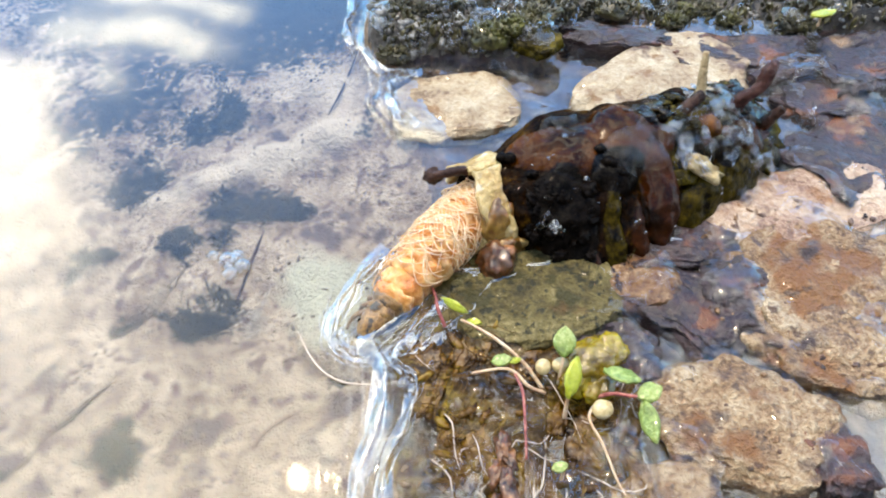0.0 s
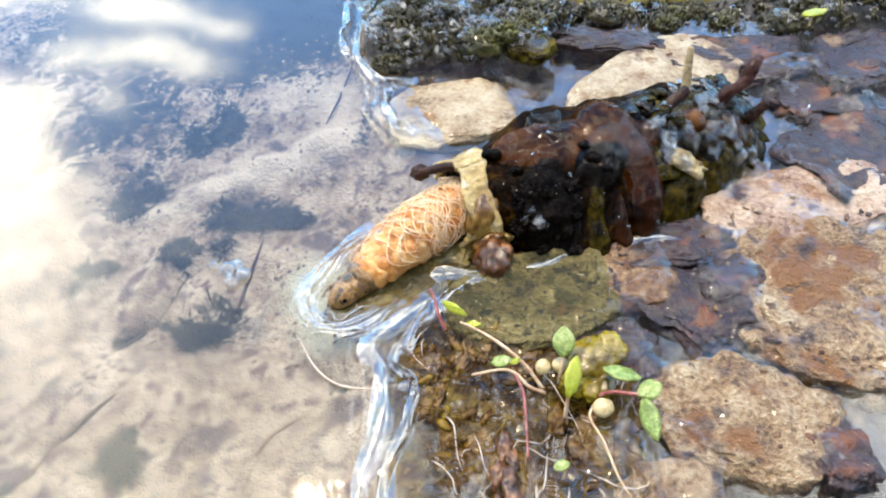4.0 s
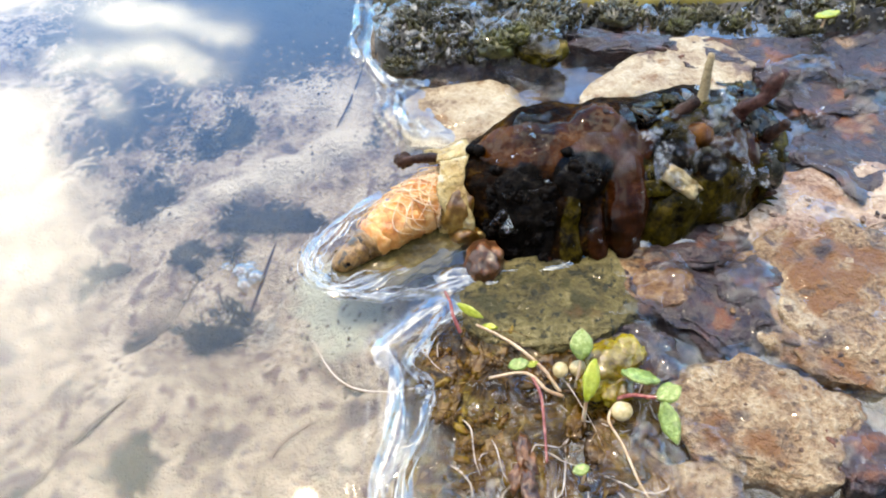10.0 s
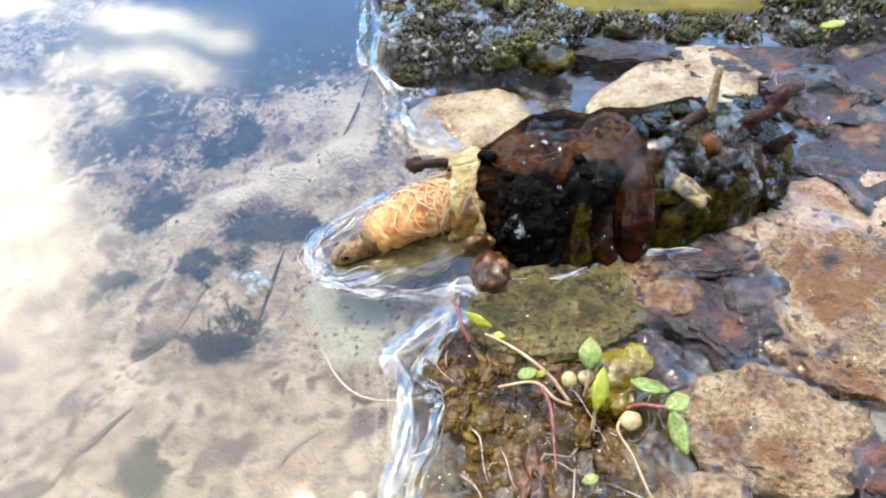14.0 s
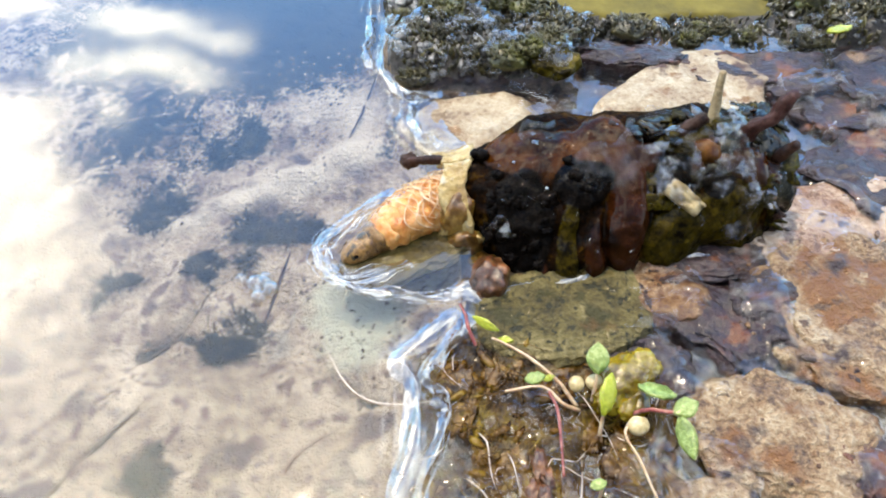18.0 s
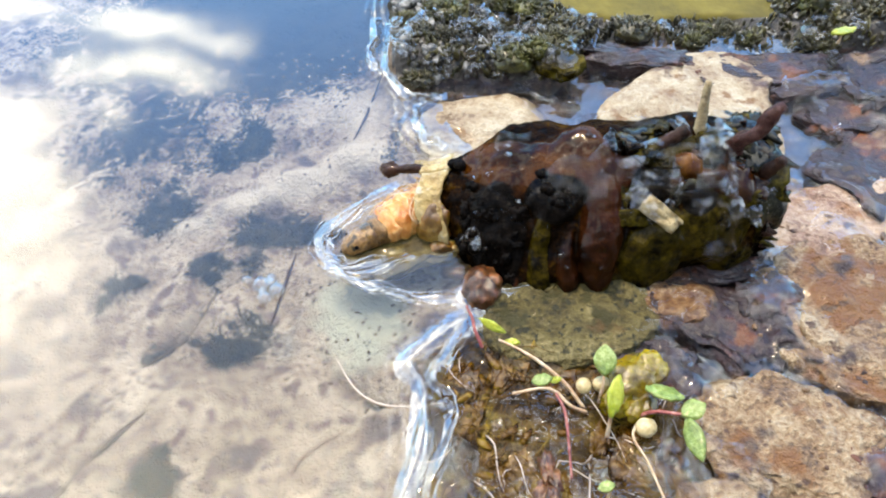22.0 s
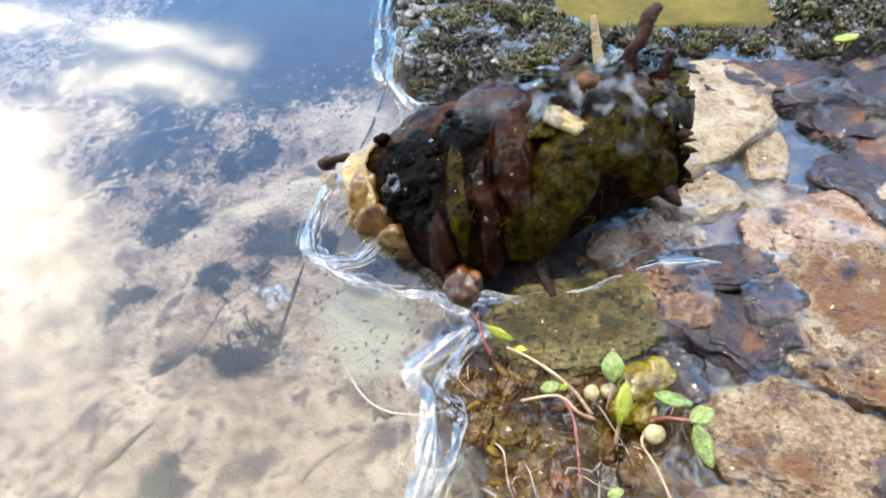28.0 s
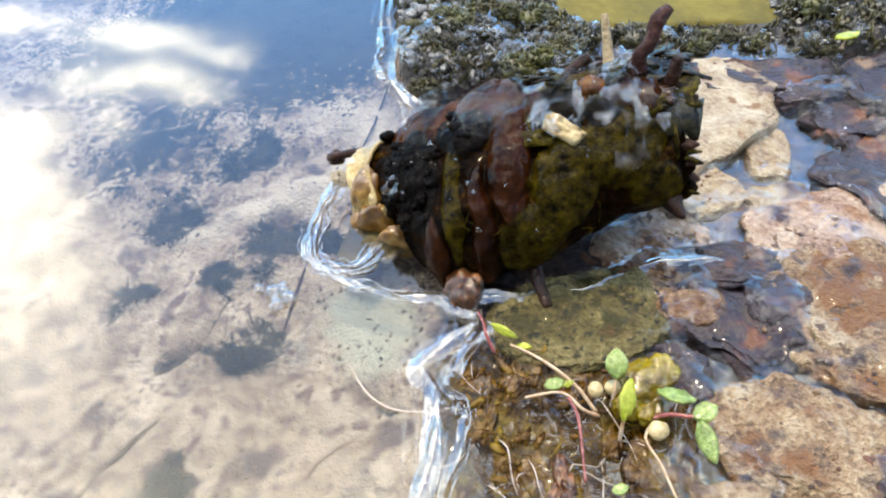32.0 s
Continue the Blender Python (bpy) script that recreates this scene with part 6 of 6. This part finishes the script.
wet_skin(1.25, 2.62, 30, 132, 0.05, 1, n=100, k=90, dry=0.02)
wet_skin(0.15, 1.45, 50, 120, 0.03, 3, n=80, k=60, dry=0.14)
wet_skin(1.95, 2.62, -5, 62, 0.045, 5, dry=-0.1)


def film_scrap(x, ang, length, width, spin, tilt, out, seed):
    """A crumpled clear scrap of wet skin, standing off the case at its own angle."""
    d = outward(x, ang)
    along = Vector((1, 0, 0))
    p = skin(x, ang)
    m = Matrix.Translation(p + d * (sacs_at(x, ang % 360, p)[0] + out)) @ Matrix((along, d.cross(along), d)).transposed().to_4x4() @ pose(0, 0, 0, tilt[0], tilt[1], spin)
    bm = bmesh.new()
    sheet(bm, Matrix.Identity(4), length, width, 0.010, 0.15, -0.3, seed, 20, 12, 0.5, 0.5)
    for v in bm.verts:
        v.co.z += 0.045 * wob(v.co, 5, seed) + 0.04 * (0.4 - abs(wob(v.co, 8, seed + 1)))
        v.co = m @ v.co
    return part("film_scrap", bm, M["curl"], case)


rnd = random.Random(57)
for k in range(28):
    x, ang = rnd.uniform(1.35, 2.5), rnd.uniform(34, 112)
    film_scrap(x, ang, rnd.uniform(0.16, 0.42), rnd.uniform(0.07, 0.15), rnd.uniform(0, 180), (rnd.uniform(-28, 28), rnd.uniform(-28, 28)), rnd.uniform(0.0, 0.05), 600 + k)
for k, (x, ang) in enumerate(((0.06, 24), (0.10, 32), (0.14, 26))):
    film_scrap(x, ang, 0.12, 0.10, 50 * k, (20 - 20 * k, 15 * k), 0.05, 680 + k)
# clear beads added to give the case its small wet glints
rnd = random.Random(91)
beads = []
for k in range(5):
    bm = bmesh.new()
    lump(bm, (0, 0, 0), (1.0, 0.55 + 0.1 * k, 0.45), 3, 0.25 + 0.15 * k, 1.6, 40 + k)
    beads.append(part("droplet", bm, M["bead"], case))
for k in range(50):
    b = beads[k] if k < 5 else new("droplet", beads[k % 5].data)
    b.parent = case
    x, ang = rnd.uniform(0.0, 2.5), rnd.uniform(-20, 105)
    r = rnd.choice((0.006, 0.008, 0.011, 0.015, 0.024))
    along, d, p = Vector((1, 0, 0)), outward(x, ang), skin(x, ang)
    turn = Matrix((along, d.cross(along), d)).transposed() @ Euler((0, 0, rnd.uniform(0, 6))).to_matrix()
    b.matrix_basis = Matrix.LocRotScale((p + d * (sacs_at(x, ang % 360, p)[0] + 0.010)) * C, turn, (r, r, r))

# ---- the larva ----
larva = thing("caddis_larva", "orange soft-bodied larva with dark striped head, partly in its case", "larva")
SEGS = []  # (object, distance behind the head)


def larva_parts():
    bm = bmesh.new()
    lump(bm, (0, 0, 0), (0.18, 0.115, 0.11), 4, 0.06, 3, 2)
    h = part("head", bm, M["head"], larva, "brown head with dark stripes")
    for s in (-1, 1):
        bm = bmesh.new()
        lump(bm, (0.07, 0.085 * s, 0.05), (0.022, 0.02, 0.02), 2, 0.05, 2, 3)
        part("eye", bm, M["black"], h)
        bm = bmesh.new()
        tube(bm, [(0.11, 0.05 * s, -0.03), (0.17, 0.04 * s, -0.05), (0.19, 0.01 * s, -0.06)], [0.025, 0.02, 0.008], n=8, seg=7)
        part("mandible", bm, M["black"], h)
    SEGS.append((h, 0.0))
    dist = 0.13
    sizes = [(0.10, 0.130, "head", "pronotum"), (0.10, 0.155, "head", "thorax_segment"), (0.10, 0.185, "larva", "thorax_segment")]
    sizes += [(0.12, 0.195 + 0.016 * min(i, 4), "larva_pale" if i % 2 else "larva", "abdomen_segment") for i in range(13)]
    for i, (ln, r, mk, name) in enumerate(sizes):
        bm = bmesh.new()
        lump(bm, (0, 0, 0), (ln * 1.3, r, r * 0.95), 4, 0.12, 2.4, 10 + i)
        for v in bm.verts:
            v.co *= 1 + 0.03 * wob(v.co, 9, i)
        o = part(name, bm, M[mk], larva)
        if i < 3:
            for s in (-1, 1):
                bm = bmesh.new()
                tube(bm, [(0.0, 0.10 * s, -0.08), (0.10, 0.20 * s, -0.10), (0.16 - 0.04 * i, 0.24 * s, -0.16), (0.24 - 0.05 * i, 0.22 * s, -0.17)], [0.028, 0.024, 0.017, 0.008], n=14, seg=7)
                part("leg", bm, M["leg"], o)
        elif i >= 4:
            rl = random.Random(i)
            for q in range(8 if i < 6 else 20):
                a0 = rl.uniform(-1.0, 2.4)
                x0, bow = rl.uniform(-0.08, 0.08), rl.choice((-1, 1)) * rl.uniform(0.10, 0.26)
                pts = [(x0 + bow * math.sin(w * 2.2), -math.cos(a0 + w) * r * 1.07, math.sin(a0 + w) * r * 1.02) for w in (0, 0.35, 0.7, 1.05, 1.4)]
                bm = bmesh.new()
                tube(bm, pts, [0.003, 0.005, 0.006, 0.005, 0.003], n=16, seg=5)
                part("gill", bm, M["fibre"], o)
        SEGS.append((o, dist))
        dist += ln * 0.93


larva_parts()

# the brown bud held under the case
ball = thing("brown_bud", "glossy reddish-brown rounded bud below the case", "bud")
bm = bmesh.new()
lump(bm, (0, 0, -0.02), (0.16, 0.21, 0.14), 4, 0.22, 2, 5)
part("bud_body", bm, M["bud"], ball)
bm = bmesh.new()
lump(bm, (0.09, 0.0, 0.07), (0.07, 0.065, 0.06), 3, 0.15, 2, 0)
part("bud_lobe", bm, M["bud"], ball)

# the rim of water round the larva's head
ripple = thing("head_meniscus", "bright nested ridges of water round the larva's head", "water edge")
ROUND_HEAD = [(-0.35, 0.34, 0.0), (-0.1, 0.33, 0.0), (0.20, 0.22, 0.0), (0.30, 0.0, 0.0), (0.22, -0.22, 0.0), (-0.05, -0.34, 0.0), (-0.4, -0.40, 0.0), (-0.7, -0.40, 0.0)]
fold_band(ripple, ROUND_HEAD, 0.07, 0.035, 11, 9, 130, 40, "head_rim")
rim_line(ripple, [(x * 1.05, y * 1.05, 0.012) for x, y, z in ROUND_HEAD[1:-1]], 5, 0.045, 0.007, 70, 60, "head_rim")
# and the line of drawn-up water that runs on from there along the foot of the case
trail = thing("foot_meniscus", "bright fine ridges of water along the foot of the case", "water edge")
ALONG_FOOT = [(-0.12, -0.32, 0.0), (0.15, -0.38, 0.0), (0.45, -0.36, 0.0), (0.8, -0.28, 0.0), (1.1, -0.20, 0.0), (1.38, -0.22, 0.0)]
fold_band(trail, ALONG_FOOT, 0.05, 0.03, 4, 25, 90, 26, "head_rim")
rim_line(trail, ALONG_FOOT, 4, 0.04, 0.007, 26, 50, "head_rim")
# olive sheet added in place of the dark reflection in the water here
bm = bmesh.new()
lump(bm, (-0.52, 0.20, -0.03), (0.74, 0.33, 0.045), 5, 0.25, 2, 77)
part("silt_leaf", bm, M["silt"], ripple, "olive-brown sheet standing in for the dark reflection under the larva")


# a small fly that darts over the pool
fly = thing("fly", "tiny brown flying insect over the pool", "insect")
bm = bmesh.new()
lump(bm, (0, 0, 0), (0.16, 0.07, 0.06), 3, 0.1, 2, 3)
part("abdomen", bm, M["root"], fly)
bm = bmesh.new()
lump(bm, (0.10, 0, 0.01), (0.035, 0.035, 0.035), 2, 0.1, 2, 4)
part("head", bm, M["head"], fly)
for s in (-1, 1):
    bm = bmesh.new()
    sheet(bm, aim((0.02, 0.075 * s, 0.035), (-0.35, s, 0.15)), 0.14, 0.05, 0.004, 0.1, 0.1, 5, 6, 4, 0.05, 0.7)
    part("wing", bm, M["straw"], fly, "pale brown wing")
FLY_ROWS = [
    (0, -4.20, -2.60, 0.05, 60),
    (28.7, -4.20, -2.60, 0.05, 60),
    (28.88, -3.89, -1.13, 0.8, 60),
    (29, -2.73, -0.69, 1, 20),
    (29.1, -2.57, 0.70, 1, 10),
    (29.2, -2.91, 2.22, 1, 0),
    (29.3, -2.68, 1.49, 1, -20),
    (29.4, -2.03, -0.25, 1, -25),
    (29.6, -2.21, -2.81, 0.8, -80),
    (29.8, -4.20, -2.60, 0.05, -120),
    (32, -4.20, -2.60, 0.05, -120),
]


# ---- what moves ----
def at_time(rows, t):
    k = [r[0] for r in rows]
    return [float(np.interp(t, k, [r[i] for r in rows])) for i in range(1, len(rows[0]))]


def motions():
    walk(case, [(t, pose(x * C, y * C, z * C, a, b, c)) for t, x, y, z, a, b, c in CASE_ROWS])
    root_rows, seg_rows, rim_rows, trail_rows = [], [[] for _ in SEGS], [], []
    for t, *v in CASE_ROWS:
        m = pose(*v)  # in centimetres
        hx, hy = at_time(HEAD_ROWS, t)
        hx, hy = hx + 0.07, hy - 0.11
        head = Vector((hx, hy, 0.03))
        back = [m @ (axis_at(x)[0]) for x in (-0.2, 0.2, 0.6, 1.1, 1.6, 2.2)]
        head = head.lerp(back[0], 0.5 * smooth(23.2, 24.2, t))  # it draws back into its case
        line = curve([head, head.lerp(back[0], 0.5) + Vector((0, 0, 0.07 * (head - back[0]).length))] + back, 160)
        dist = [0.0]
        for a, b in zip(line, line[1:]):
            dist.append(dist[-1] + (b - a).length)
        way0 = (line[0] - line[8]).normalized()
        root = aim(head, (way0.x, way0.y, 0))
        root_rows.append((t, root))
        for (o, s), rows in zip(SEGS, seg_rows):
            i = min(range(160), key=lambda j: abs(dist[j] - s))
            i = min(max(i, 1), 158)
            way = (line[max(0, i - 6)] - line[min(159, i + 6)]).normalized()
            rows.append((t, root.inverted() @ aim(line[i], way)))
        rim_rows.append((t, aim((hx, hy, 0.0), (way0.x, way0.y, 0))))
        bx, by = at_time(BUD_ROWS, t)
        trail_rows.append((t, aim((hx, hy, 0.0), (bx - hx, by - hy, 0))))

    def metres(m):
        m = m.copy()
        m.translation *= C
        return m
    walk(larva, [(t, metres(m)) for t, m in root_rows])
    for (o, s), rows in zip(SEGS, seg_rows):
        walk(o, [(t, metres(m)) for t, m in rows])
    walk(ripple, [(t, metres(m)) for t, m in rim_rows])
    walk(trail, [(t, metres(m)) for t, m in trail_rows])
    walk(fly, [(t, pose(x * C, y * C, z * C, 0, 0, a)) for t, x, y, z, a in FLY_ROWS])
    walk(ball, [(t, pose(x * C, y * C, 0.06 * C)) for t, x, y in BUD_ROWS])


BUD_ROWS = [
    (0, 0.635, -0.268),
    (8.5, 0.546, -0.203),
    (8.8, 0.482, -0.220),
    (9, 0.443, -0.219),
    (10, 0.419, -0.238),
    (12, 0.395, -0.269),
    (14, 0.399, -0.266),
    (16.5, 0.363, -0.275),
    (18, 0.342, -0.286),
    (19, 0.263, -0.347),
    (21, 0.228, -0.365),
    (23, 0.217, -0.375),
    (23.5, 0.168, -0.398),
    (23.9, -0.050, -0.510),
    (24.5, 0.003, -0.357),
    (25.5, 0.046, -0.315),
    (27.5, -0.042, -0.288),
    (28.5, 0.043, -0.224),
    (29, -0.003, -0.257),
    (29.6, -0.279, -0.528),
    (30.5, -0.115, -0.381),
    (31, -0.151, -0.400),
    (32, -0.019, -0.302),
]
motions()
